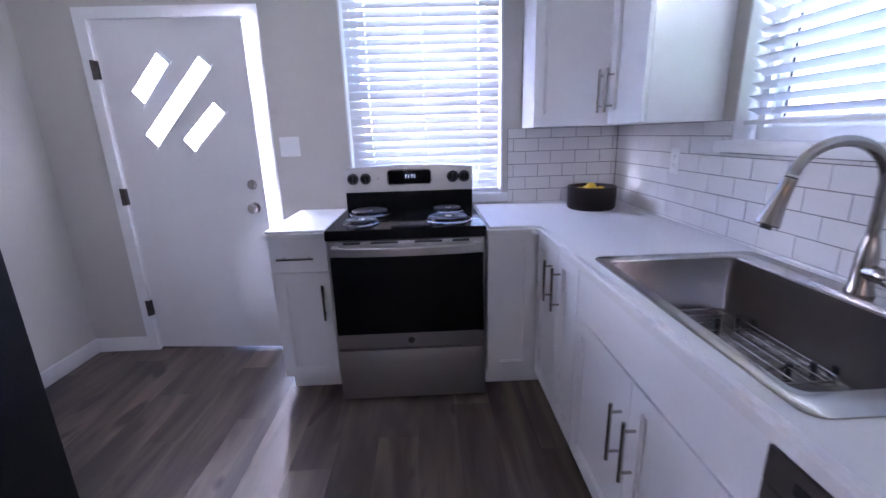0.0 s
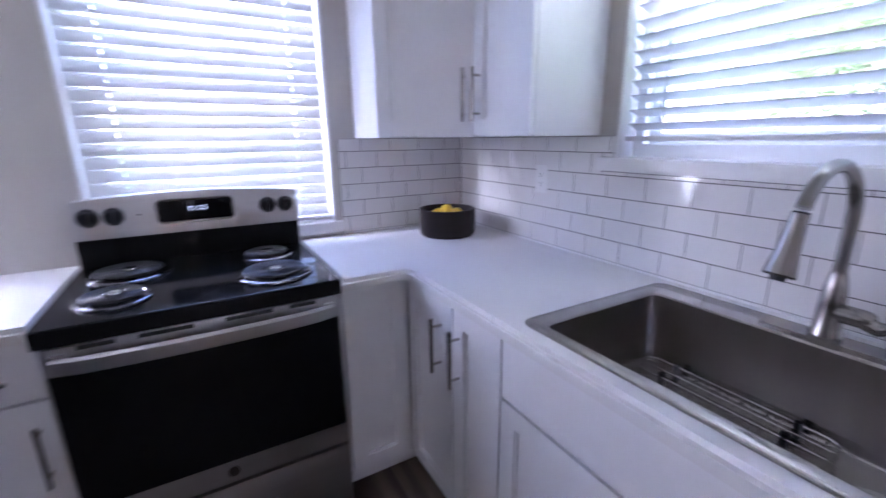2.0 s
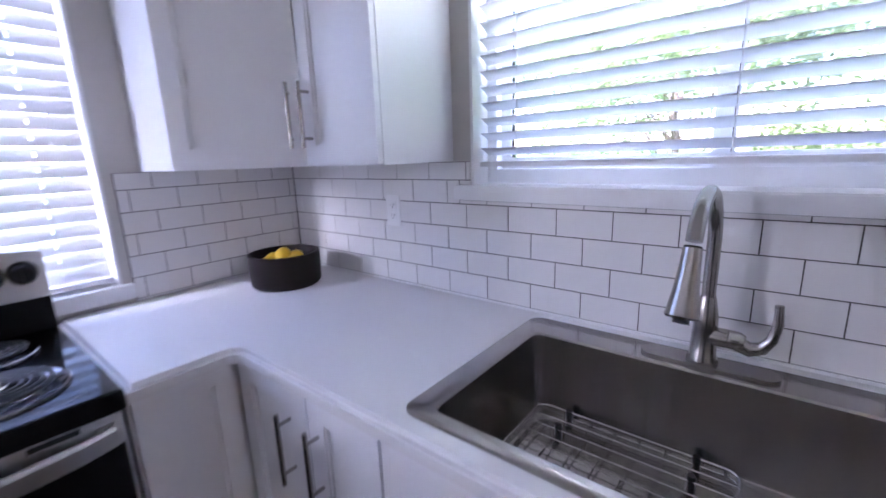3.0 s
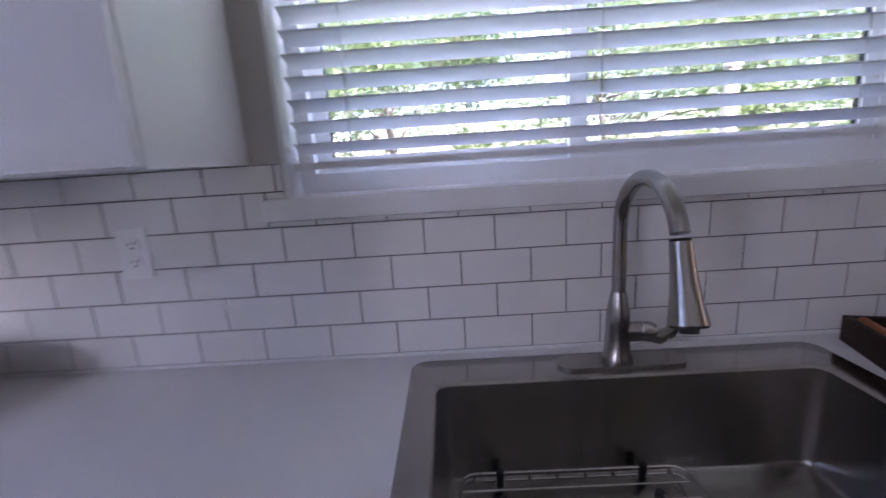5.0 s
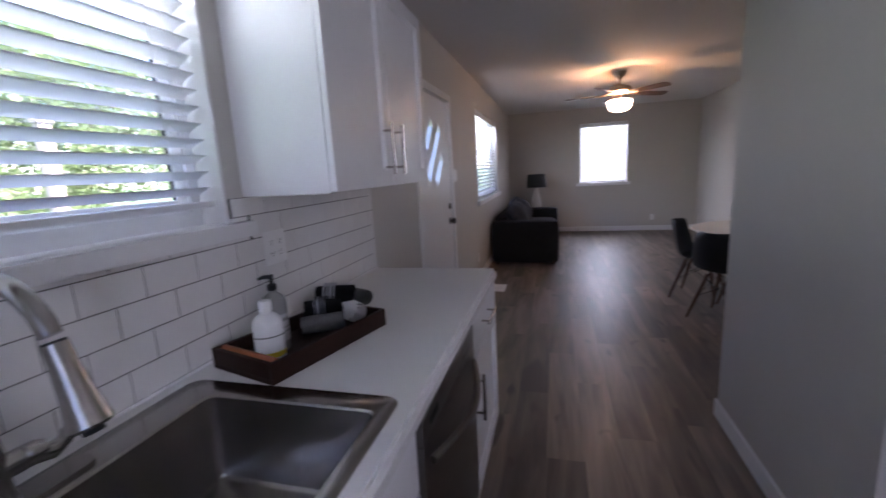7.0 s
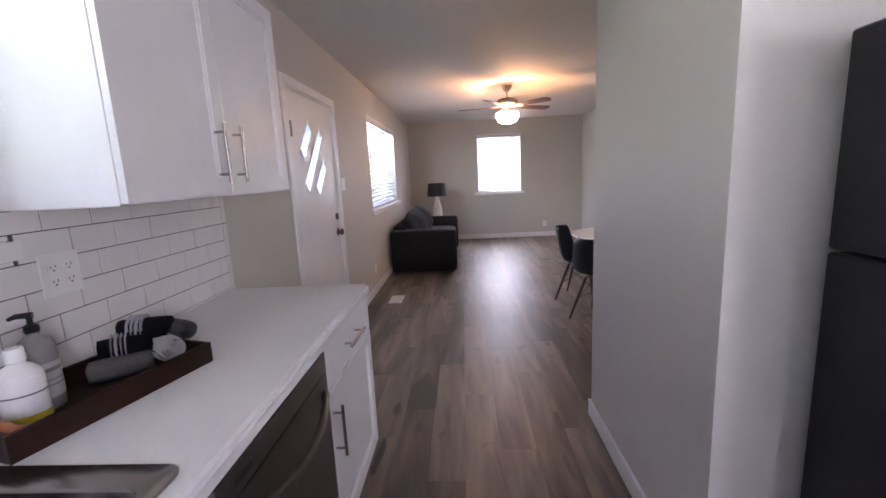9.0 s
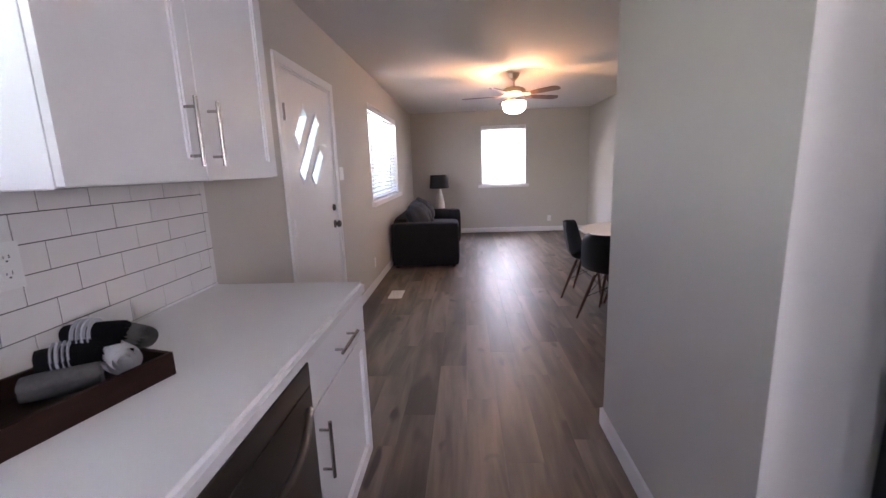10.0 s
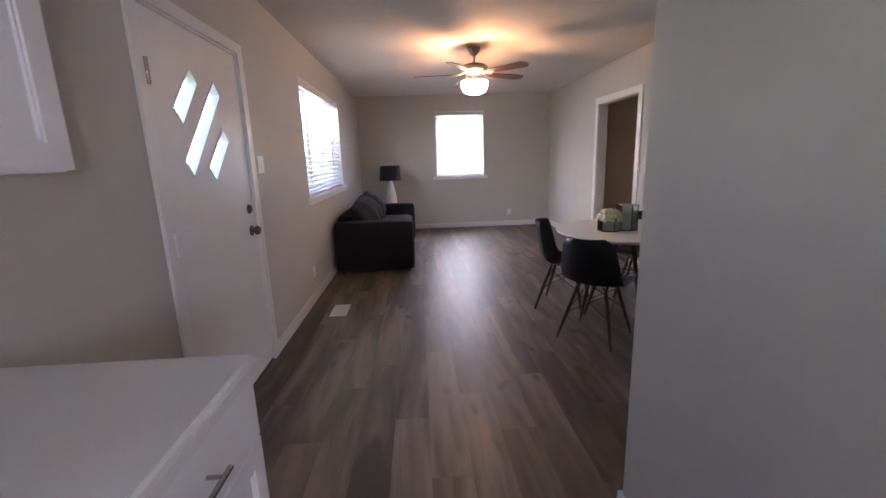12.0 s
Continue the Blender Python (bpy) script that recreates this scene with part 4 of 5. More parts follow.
for x in (-1.625, -1.553, -1.040, -0.972):
    knob = part("knob", lathe([(0, 0.028), (0.020, 0.028), (0.024, 0.023), (0.027, 0.004), (0.031, 0.002), (0.031, 0), (0, 0)], (x, -0.145, 1.108), 24, (0, -1, 0)), BLACKPLASTIC, panel, "black control knob")
    part("knob_ring", lathe([(0.0315, 0.0), (0.035, 0.0), (0.0345, 0.003), (0.0315, 0.003)], (x, -0.145, 1.108), 24, (0, -1, 0)), CHROME, knob, "thin chrome knob ring")
    part("knob_grip", box(x - 0.004, x + 0.004, -0.186, -0.168, 1.090, 1.132, 0.002), BLACKPLASTIC, knob)
part("indicator_light", lathe([(0, 0), (0.004, 0), (0.004, 0.002), (0, 0.002)], (-1.478, -0.145, 1.108), 10, (0, -1, 0)), SLOT, panel)
for x, y, r in ((-1.515, -0.305, 0.098), (-1.525, -0.570, 0.076), (-1.080, -0.290, 0.076), (-1.090, -0.555, 0.098)):
    bowl = [(0, 0.0012), (r * 0.8, 0.0015), (r * 1.08, 0.004), (r * 1.14, 0.0085), (r * 1.19, 0.0065), (r * 1.20, 0.001)]
    pan = part("drip_pan", lathe(bowl, (x, y, 0.9296), 40), DRIP, s, "chrome drip pan under a burner")
    turns, pts = (4.6 if r > 0.09 else 3.6), []
    for k in range(int(turns * 20) + 1):
        a = 2 * math.pi * k / 20
        q = 0.022 + (r - 0.022) * k / (turns * 20)
        pts.append((x + q * math.cos(a), y + q * math.sin(a), 0.9475))
    pts.append((pts[-1][0] + 0.012, pts[-1][1] - 0.014, 0.938))
    coil = part("coil", tube(pts, 0.0058, 8), COIL, s, "dark spiral coil burner")
    part("coil_cap", lathe([(0, 0.004), (0.017, 0.004), (0.019, 0.001), (0.019, -0.004), (0, -0.004)], (x, y, 0.9510), 20), CHROME, coil, "round metal burner centre")
    for k in range(3):
        a = radians(90 + 120 * k)
        part("coil_support", turned(box(-0.002, 0.002, 0.018, r * 1.02, 0.9355, 0.9420), Matrix.Translation((x, y, 0)) @ Matrix.Rotation(a, 4, "Z")), CHROME, coil)
for x in (-1.64, -0.96):
    for y in (-0.62, -0.12):
        part("foot", lathe([(0, 0), (0.018, 0), (0.018, 0.036), (0, 0.036)], (x, y, 0), 12), BLACKPLASTIC, s)

# ---- wall cabinets ----
U0, U1 = 1.370, 2.135


def wall_unit(at, label):
    return thing("wall_cabinet", at, label, "cabinet", "white wall cabinets")


c = wall_unit((-0.30, -0.30, U0), "white shaker diagonal corner wall cabinet")
diag = [(-0.002, -0.002), (-0.605, -0.002), (-0.605, -0.318), (-0.318, -0.600), (-0.002, -0.600)]
part("body", slab(diag, [], U1 - U0, on_z(U0)), CAB, c)
ang = math.atan2(-0.600 + 0.318, -0.318 + 0.605)
DM = Matrix.Translation((-0.605, -0.318, 0)) @ Matrix.Rotation(ang, 4, "Z") @ on_y(0)
wide = math.hypot(0.287, 0.282)
d = shaker(c, "cabinet_door", 0.004, wide - 0.006, U0 + 0.004, U1 - 0.004, DM)
p = lambda u, z: DM @ Vector((u, z, -0.019))
bar_pull(d, p(wide - 0.040, U0 + 0.055), p(wide - 0.040, U0 + 0.245), DM.to_3x3() @ Vector((0, 0, -1)))
c = wall_unit((-0.16, -0.77, U0), "narrow white shaker wall cabinet beside the sink window")
part("body", box(-0.312, -0.002, -0.932, -0.603, U0, U1), CAB, c)
d = shaker(c, "cabinet_door", -0.930, -0.607, U0 + 0.004, U1 - 0.004, on_x(-0.313))
bar_pull(d, (-0.332, -0.648, U0 + 0.055), (-0.332, -0.648, U0 + 0.245), (-1, 0, 0))
c = wall_unit((-0.16, -2.90, U0), "white two-door shaker wall cabinet above the dishwasher")
part("body", box(-0.312, -0.002, -3.392, -2.440, U0, U1), CAB, c)
# thin warm-grey sheet just below the flat bottom, set in from its edges
part("underside_sheet", box(-0.300, -0.014, -3.380, -2.452, U0 - 0.003, U0 - 0.0005), CABIN, c)
d = shaker(c, "cabinet_door", -2.908, -2.443, U0 + 0.004, U1 - 0.004, on_x(-0.313))
bar_pull(d, (-0.332, -2.846, U0 + 0.044), (-0.332, -2.846, U0 + 0.236), (-1, 0, 0))
d = shaker(c, "cabinet_door", -3.390, -2.912, U0 + 0.004, U1 - 0.004, on_x(-0.313))
bar_pull(d, (-0.332, -2.954, U0 + 0.044), (-0.332, -2.954, U0 + 0.236), (-1, 0, 0))


# ---- wall plates ----
def wall_plate(m, u, z, gangs, kind_of, label):
    """Plate in the wall plane m, centred at (u, z); kind_of: outlet or switch."""
    w = 0.072 + 0.046 * (gangs - 1)
    q = thing("wall_outlet" if kind_of == "outlet" else "light_switch", m @ Vector((u, z, 0)), label, kind_of, "wall plates")
    bm = slab(rect(u - w / 2, u + w / 2, z - 0.058, z + 0.058), [], -0.005, m)
    bmesh.ops.bevel(bm, geom=bm.edges[:], offset=0.002, segments=2, affect="EDGES")
    part("plate", bm, PLATE, q)
    for g in range(gangs):
        uc = u + (g - (gangs - 1) / 2) * 0.046
        if kind_of == "outlet":
            for dz in (-0.020, 0.020):
                face = part("socket_face", slab(round_rect(uc - 0.017, uc + 0.017, z + dz - 0.014, z + dz + 0.014, 0.010, 4), [], -0.0025, m @ Matrix.Translation((0, 0, -0.0045))), PLATE, q)
                bm = bmesh.new()
                for du, hgt in ((-0.0065, 0.009), (0.0065, 0.007)):
                    join(bm, slab(rect(uc + du - 0.001, uc + du + 0.001, z + dz - 0.001, z + dz - 0.001 + hgt), [], -0.0006, m @ Matrix.Translation((0, 0, -0.0069))))
                join(bm, slab(round_rect(uc - 0.0025, uc + 0.0025, z + dz - 0.010, z + dz - 0.005, 0.0024, 3), [], -0.0006, m @ Matrix.Translation((0, 0, -0.0069))))
                part("socket_slots", bm, SLOT, face, "dark socket slots")
        else:
            part("rocker", slab(rect(uc - 0.016, uc + 0.016, z - 0.033, z + 0.033), [], -0.003, m @ Matrix.Translation((0, 0, -0.0045))), PLATE, q)


wall_plate(on_y(0), -2.012, 1.302, 2, "switch", "white two-gang switch plate beside the back door")
wall_plate(on_x(-0.0085), -0.652, 1.195, 1, "outlet", "white outlet plate on the tiled wall")
wall_plate(on_x(-0.0085), -2.553, 1.188, 2, "outlet", "white two-gang outlet plate on the tiled wall")
wall_plate(on_x(0), -5.435, 1.365, 2, "switch", "white switch plate beside the front door")
wall_plate(on_x(0), -6.56, 0.29, 1, "outlet", "white outlet plate low on the wall")
wall_plate(on_y(YS) @ Matrix.Diagonal((1, 1, -1, 1)), -2.86, 0.27, 1, "outlet", "white outlet plate low on the end wall")

# floor register
q = thing("floor_register", (-0.31, -6.165, 0), "white metal floor vent near the front wall", "vent")
part("vent_frame", slab(rect(-0.385, -0.232, -6.315, -6.020), [rect(-0.365, -0.252, -6.295, -6.040)], 0.004, on_z(0.0008)), PLATE, q)
part("vent_well", slab(rect(-0.366, -0.251, -6.296, -6.039), [], 0.001, on_z(0.0006)), SLOT, q)
for k in range(14):
    y = -6.292 + k * 0.0185
    part("louvre", box(-0.364, -0.253, y, y + 0.0115, 0.0018, 0.0038), PLATE, q)

# ---- things on the counter ----
b = thing("fruit_bowl", (-0.255, -0.275, 0.914), "round dark wooden bowl in the counter's corner", "bowl")
part("bowl_wall", lathe([(0, 0.0), (0.122, 0.0), (0.131, 0.010), (0.134, 0.060), (0.134, 0.126), (0.131, 0.129), (0.124, 0.129), (0.123, 0.040), (0.112, 0.020), (0, 0.018)], (-0.255, -0.275, 0.914), 40), BOWL, b)
rng = random.Random(4)
lemons = [(-0.066, 0.004, 0.092), (0.004, -0.062, 0.094), (0.056, 0.010, 0.092), (-0.014, 0.060, 0.090), (-0.006, -0.004, 0.116)]
for k, (dx, dy, dz) in enumerate(lemons):
    l_at = Vector((-0.255 + dx, -0.275 + dy, 0.914 + dz))
    prof = [(0.0, -0.044), (0.006, -0.041), (0.016, -0.033), (0.027, -0.016), (0.031, 0.0), (0.027, 0.016), (0.016, 0.033), (0.007, 0.041), (0.004, 0.046), (0, 0.047)]
    lem = part("lemon", lathe(prof, l_at, 20, (rng.uniform(-1, 1), rng.uniform(-1, 1), rng.uniform(-0.3, 0.3))), LEMON)
    tagged(lem, "bright yellow lemon in the dark bowl", "lemon", "lemons in the bowl")

TU = Vector((-0.268, -0.963, 0))
TV = Vector((-0.963, 0.268, 0))
TM = Matrix(((TU.x, TV.x, 0, -0.222), (TU.y, TV.y, 0, -2.385), (0, 0, 1, 0.914), (0, 0, 0, 1)))
t = thing("tray", (-0.222, -2.385, 0.914), "long dark-stained wooden tray on the counter", "tray")
part("tray_base", turned(box(-0.235, 0.220, -0.112, 0.112, 0.0, 0.012), TM), TRAY, t)
for v in (-1, 1):
    part("tray_side", turned(box(-0.235, 0.220, v * 0.112, v * 0.124, 0.0, 0.057, 0.002), TM), TRAY, t)
for u, w in ((-0.235, -0.223), (0.208, 0.220)):
    part("tray_end", turned(box(u, w, -0.111, 0.111, 0.0125, 0.057, 0.002), TM), TRAY, t)
part("tray_handle", turned(tube([(-0.206, -0.110, 0.046), (-0.206, 0.110, 0.046)], 0.013, 12), TM), AMBERWOOD, t, "reddish wooden handle bar inside the tray")


def bottle(name, u, v, profile, mat, label, pump, pump_mat):
    at = TM @ Vector((u, v, 0.0125))
    q = thing(name, at, label, "soap bottle", "soap bottles")
    body = part("bottle", lathe(profile, at, 28), mat, q)
    top_z = profile[-1][1]
    part("pump_collar", lathe([(0.013, 0), (0.014, 0.002), (0.014, 0.016), (0.006, 0.020), (0.0055, 0.034), (0, 0.034)], at + Vector((0, 0, top_z)), 16), pump_mat, q)
    nozzle = tube([at + Vector((-0.006, -0.004, top_z + 0.038)), at + Vector((0.018, 0.012, top_z + 0.040)), at + Vector((0.028, 0.020, top_z + 0.035))], [0.008, 0.006, 0.004], 8)
    part("pump_nozzle", nozzle, pump_mat, q, pump)
    return q, body, at


q, body, at = bottle("soap_bottle", -0.088, -0.032, [(0, 0), (0.031, 0), (0.034, 0.004), (0.034, 0.146), (0.029, 0.160), (0.014, 0.172), (0.012, 0.174), (0.012, 0.180)], SOAPCLEAR,
                     "grey translucent soap bottle with black pump in the tray", "black pump nozzle", BLACKPLASTIC)
part("label_wrap", lathe([(0.0344, 0.030), (0.0346, 0.031), (0.0346, 0.110), (0.0344, 0.111)], at, 28), LABELPALE, body, "pale paper label")
for z, h in ((0.090, 0.009), (0.070, 0.003), (0.058, 0.003)):
    part("label_print", lathe([(0.0347, z), (0.0349, z), (0.0349, z + h), (0.0347, z + h)], at, 28), LABELGREY, body)
at = TM @ Vector((-0.142, 0.002, 0.0125))
q = thing("lotion_bottle", at, "stout white plastic bottle with yellow label band in the tray", "bottle")
prof = [(0, 0), (0.038, 0), (0.041, 0.004), (0.041, 0.100), (0.038, 0.114), (0.027, 0.127), (0.017, 0.133), (0.015, 0.139), (0, 0.139)]
body = part("bottle", turned(lathe(prof, (0, 0, 0), 32), Matrix.Translation(at) @ Matrix.Rotation(radians(40), 4, "Z") @ Matrix.Diagonal((0.98, 0.76, 1, 1))), SOAP, q)
part("cap", lathe([(0, 0.168), (0.015, 0.168), (0.017, 0.165), (0.018, 0.140), (0.016, 0.138), (0, 0.138)], at, 20), SOAP, q, "white flip cap")
band = [(0.0414, 0.010), (0.0417, 0.011), (0.0417, 0.024), (0.0414, 0.025)]
LM = Matrix.Translation(at) @ Matrix.Rotation(radians(40), 4, "Z") @ Matrix.Diagonal((0.98, 0.76, 1, 1))
part("label_band", turned(lathe(band, (0, 0, 0), 32), LM), LABELYELLOW, body, "yellow band on the label")
part("label_print", turned(lathe([(0.0414, 0.068), (0.0416, 0.068), (0.0416, 0.072), (0.0414, 0.072)], (0, 0, 0), 32), LM), LABELGREY, body)


def towel_roll(u0, v, u1, v1, z, r, mat, label, stripes=()):
    """A rolled towel: an uneven spiral of cloth between two places in the tray."""
    a, e = TM @ Vector((u0, v, z)), TM @ Vector((u1, v1, z))
    q = thing("rolled_towel", (a + e) / 2 - Vector((0, 0, r)), label, "towel", "rolled towels in the tray")
    d = (e - a).normalized()
    side = d.cross(Vector((0, 0, 1))).normalized()
    up = side.cross(d)
    bm = bmesh.new()
    n_turn, n_len = 90, 10
    grid = []
    for k in range(n_turn + 1):
        f = k / n_turn
        ang_k = 2 * math.pi * 3.1 * f - 0.6
        rad = 0.006 + (r - 0.006) * f
        row = []
        for j in range(n_len + 1):
            h = j / n_len
            wob = rad * (1 + 0.05 * noise.noise((ang_k * 0.6, h * 4, u0 * 30))) * (1 - 0.08 * (abs(2 * h - 1) ** 6))
            slide = 0.006 * noise.noise((ang_k * 0.8, 3.1, v * 40)) * (1 if j in (0, n_len) else 0)
            row.append(bm.verts.new(a + d * ((e - a).length * h + slide) + side * (wob * math.cos(ang_k)) + up * (wob * 0.93 * math.sin(ang_k))))
        grid.append(row)
    for k in range(n_turn):
        for j in range(n_len):
            bm.faces.new((grid[k][j], grid[k + 1][j], grid[k + 1][j + 1], grid[k][j + 1]))
    bmesh.ops.solidify(bm, geom=bm.faces[:], thickness=min(0.0110, (r - 0.006) / 3.1 * 0.96))
    cloth = part("cloth", bm, mat, q)
    for h, hw in stripes:
        c0 = a + (e - a) * h
        part("stripe", tube([c0 - d * hw, c0 + d * hw], r * 1.045, 28), STRIPE, q, "thin white woven stripe")


towel_roll(0.010, -0.046, 0.112, 0.040, 0.047, 0.034, TOWELGREY, "rolled grey towel in the tray")
towel_roll(0.186, -0.030, 0.150, 0.066, 0.060, 0.040, TOWELWHITE, "rolled white towel in the tray")
towel_roll(0.062, -0.084, 0.150, -0.004, 0.080, 0.034, TOWELBLACK, "rolled black towel with white stripes", ((0.26, 0.0009), (0.35, 0.0024), (0.44, 0.0009), (0.52, 0.0009)))
towel_roll(0.128, -0.092, 0.192, 0.020, 0.112, 0.036, TOWELBLACK, "rolled black towel with thin white stripes", ((0.24, 0.0009), (0.33, 0.0009), (0.42, 0.0022), (0.51, 0.0009)))
towel_roll(0.224, -0.036, 0.212, 0.056, 0.092, 0.033, TOWELGREY, "rolled grey towel at the tray's end")

# ---- living room ----
def soft_box(x0, x1, y0, y1, z0, z1, r=0.05, bulge=0.0, cuts=7, crumple=0.0, seed=0.0):
    bm = bmesh.new()
    bmesh.ops.create_cube(bm, size=2.0)
    bmesh.ops.subdivide_edges(bm, edges=bm.edges[:], cuts=cuts, use_grid_fill=True)
    mid = Vector(((x0 + x1) / 2, (y0 + y1) / 2, (z0 + z1) / 2))
    half = Vector((abs(x1 - x0) / 2, abs(y1 - y0) / 2, abs(z1 - z0) / 2))
    for v in bm.verts:
        u = v.co.copy()
        q = Vector([u[i] * half[i] for i in range(3)])
        inner = Vector([max(-(half[i] - r), min(half[i] - r, q[i])) for i in range(3)])
        d = q - inner
        if d.length > 1e-6:
            q = inner + d.normalized() * r
        for i in range(3):
            if abs(abs(u[i]) - 1) < 1e-5:
                j, k = (i + 1) % 3, (i + 2) % 3
                q[i] += math.copysign(bulge * (1 - u[j] ** 2) * (1 - u[k] ** 2), u[i])
        if crumple:
            q += q.normalized() * crumple * noise.noise(q * 7 + Vector((seed, seed, seed)))
        v.co = mid + q
    return bm


s = thing("sofa", (-0.52, -8.48, 0), "charcoal upholstered sofa with loose back cushions against the wall", "sofa")
part("base", soft_box(-0.97, -0.06, -9.53, -7.44, 0.05, 0.30, 0.03), SOFA, s)
part("arm", soft_box(-1.00, -0.05, -7.62, -7.42, 0.03, 0.635, 0.035, 0.008), SOFA, s)
part("arm", soft_box(-1.00, -0.05, -9.55, -9.35, 0.03, 0.635, 0.035, 0.008), SOFA, s)
part("back", soft_box(-0.27, -0.05, -9.34, -7.63, 0.28, 0.69, 0.05, 0.01), SOFA, s)
for y0, y1 in ((-8.48, -7.625), (-9.345, -8.49)):
    part("seat_cushion", soft_box(-0.96, -0.25, y0, y1, 0.29, 0.47, 0.05, 0.02), CUSHION, s, "dark grey seat cushion")
for x in (-0.93, -0.12):
    for y in (-9.48, -7.50):
        part("foot", box(x - 0.025, x + 0.025, y - 0.025, y + 0.025, 0, 0.055), WALNUT, s)
for k, (y, tilt) in enumerate(((-7.92, 16), (-8.38, 20), (-8.92, 18))):
    bm = soft_box(-0.09, 0.09, -0.25, 0.25, -0.20, 0.20, 0.085, 0.045, 9, 0.03, k * 3.7)
    turned(bm, pose(-0.40, y, 0.670, 0, tilt + 12, (-8, 6, 3)[k]))
    cu = part("cushion", bm, CUSHION)
    tagged(cu, "plump dark grey cushion leaning on the sofa back", "cushion", "sofa cushions")

t = thing("side_table", (-0.60, -9.95, 0), "small dark side table behind the sofa arm", "side table")
part("tabletop", box(-0.83, -0.37, -10.18, -9.72, 0.50, 0.525, 0.004), WALNUT, t)
for x in (-0.80, -0.40):
    for y in (-10.15, -9.75):
        part("leg", box(x - 0.018, x + 0.018, y - 0.018, y + 0.018, 0, 0.5), WALNUT, t)
l = thing("table_lamp", (-0.60, -9.95, 0.525), "white ceramic table lamp with black drum shade", "lamp")
part("lamp_base", lathe([(0, 0), (0.075, 0), (0.085, 0.012), (0.095, 0.09), (0.088, 0.20), (0.062, 0.32), (0.040, 0.40), (0.030, 0.44), (0.028, 0.455), (0, 0.455)], (-0.60, -9.95, 0.525), 36), LAMPBASE, l)
part("lamp_stem", tube([(-0.60, -9.95, 0.98), (-0.60, -9.95, 1.10)], 0.008, 8), BRASSNICKEL, l)
part("shade", lathe([(0.195, 0), (0.170, 0.255), (0.167, 0.255), (0.192, 0)], (-0.60, -9.95, 0.995), 44), SHADE, l, "black fabric drum shade")

# ceiling fan
FX0, FY0 = -1.745, -7.20
f = thing("ceiling_fan", (FX0, FY0, H), "five-blade ceiling fan with a lit frosted bowl", "ceiling fan")
part("canopy", lathe([(0, 0), (0.068, 0), (0.068, -0.012), (0.055, -0.045), (0.030, -0.075), (0.020, -0.085), (0, -0.085)], (FX0, FY0, H), 28), BRASSNICKEL, f)
part("downrod", tube([(FX0, FY0, H - 0.08), (FX0, FY0, 2.33)], 0.011, 12), BRASSNICKEL, f)
part("motor", lathe([(0, 2.345), (0.050, 2.345), (0.110, 2.330), (0.140, 2.305), (0.142, 2.270), (0.120, 2.248), (0.085, 2.240), (0.060, 2.232), (0, 2.232)], (FX0, FY0, 0), 36), BRASSNICKEL, f)
part("light_stem", tube([(FX0, FY0, 2.235), (FX0, FY0, 2.05)], 0.014, 12), BRASSNICKEL, f)
part("light_bowl", lathe([(0.140, 2.165), (0.148, 2.150), (0.143, 2.105), (0.120, 2.055), (0.070, 2.028), (0.015, 2.020), (0.015, 2.024), (0.068, 2.033), (0.116, 2.060), (0.137, 2.107), (0.141, 2.150), (0.136, 2.163)], (FX0, FY0, 0), 40), BOWLGLOW, f, "lit frosted glass bowl")
part("finial", lathe([(0, 2.003), (0.008, 2.006), (0.011, 2.016), (0.006, 2.024), (0, 2.024)], (FX0, FY0, 0), 14), BRASSNICKEL, f)
for k in range(5):
    m = Matrix.Translation((FX0, FY0, 2.235)) @ Matrix.Rotation(radians(-10 + 72 * k), 4, "Z") @ Matrix.Rotation(radians(-11), 4, "X")
    pts = [(0.20, -0.048), (0.40, -0.060), (0.60, -0.066)] + [(0.60 + 0.060 * math.sin(radians(a)), -0.066 * math.cos(radians(a))) for a in (20, 45, 70, 90, 110, 135, 160)] + [(0.60, 0.066), (0.40, 0.060), (0.20, 0.048)]
    blade = part("blade", slab(pts, [], 0.007, m), FANBLADE, f, "dark wood fan blade")
    bm = turned(tube([(0.10, 0, 0.022), (0.15, 0, 0.006), (0.21, 0, -0.006), (0.26, 0, -0.006)], [0.012, 0.010, 0.010, 0.008], 8), m)
    part("blade_iron", bm, BRASSNICKEL, blade)
glow = bpy.data.lights.new("fan_bulb", "POINT")
glow.energy, glow.color, glow.shadow_soft_size = 2.6, (1.0, 0.56, 0.24), 0.03
bulb = new("fan_bulb", glow)
bulb.location = (FX0 + 0.05, FY0 + 0.04, 2.150)

# dining set
TX, TY = -2.80, -5.75
t = thing("dining_table", (TX, TY, 0), "round dining table with pale top and dark legs", "table")
part("tabletop", lathe([(0, 0.716), (0.550, 0.716), (0.562, 0.722), (0.570, 0.733), (0.566, 0.741), (0, 0.742)], (TX, TY, 0), 64), TABLETOP, t)
part("table_hub", lathe([(0, 0.66), (0.12, 0.66), (0.13, 0.67), (0.13, 0.715), (0, 0.715)], (TX, TY, 0), 28), WIRE, t)
for k in range(4):
    a = radians(90 * k)
    p0, p1 = Vector((TX + 0.11 * math.cos(a), TY + 0.11 * math.sin(a), 0.70)), Vector((TX + 0.33 * math.cos(a), TY + 0.33 * math.sin(a), 0.0))
    part("leg", tube([p0, p1], [0.020, 0.013], 12), WALNUT, t)
    n1 = radians(90 * (k + 1))
    q1 = Vector((TX + 0.22 * math.cos(n1), TY + 0.22 * math.sin(n1), 0.35))
    part("brace", tube([p0.lerp(p1, 0.5), q1], 0.004, 6), WIRE, t)


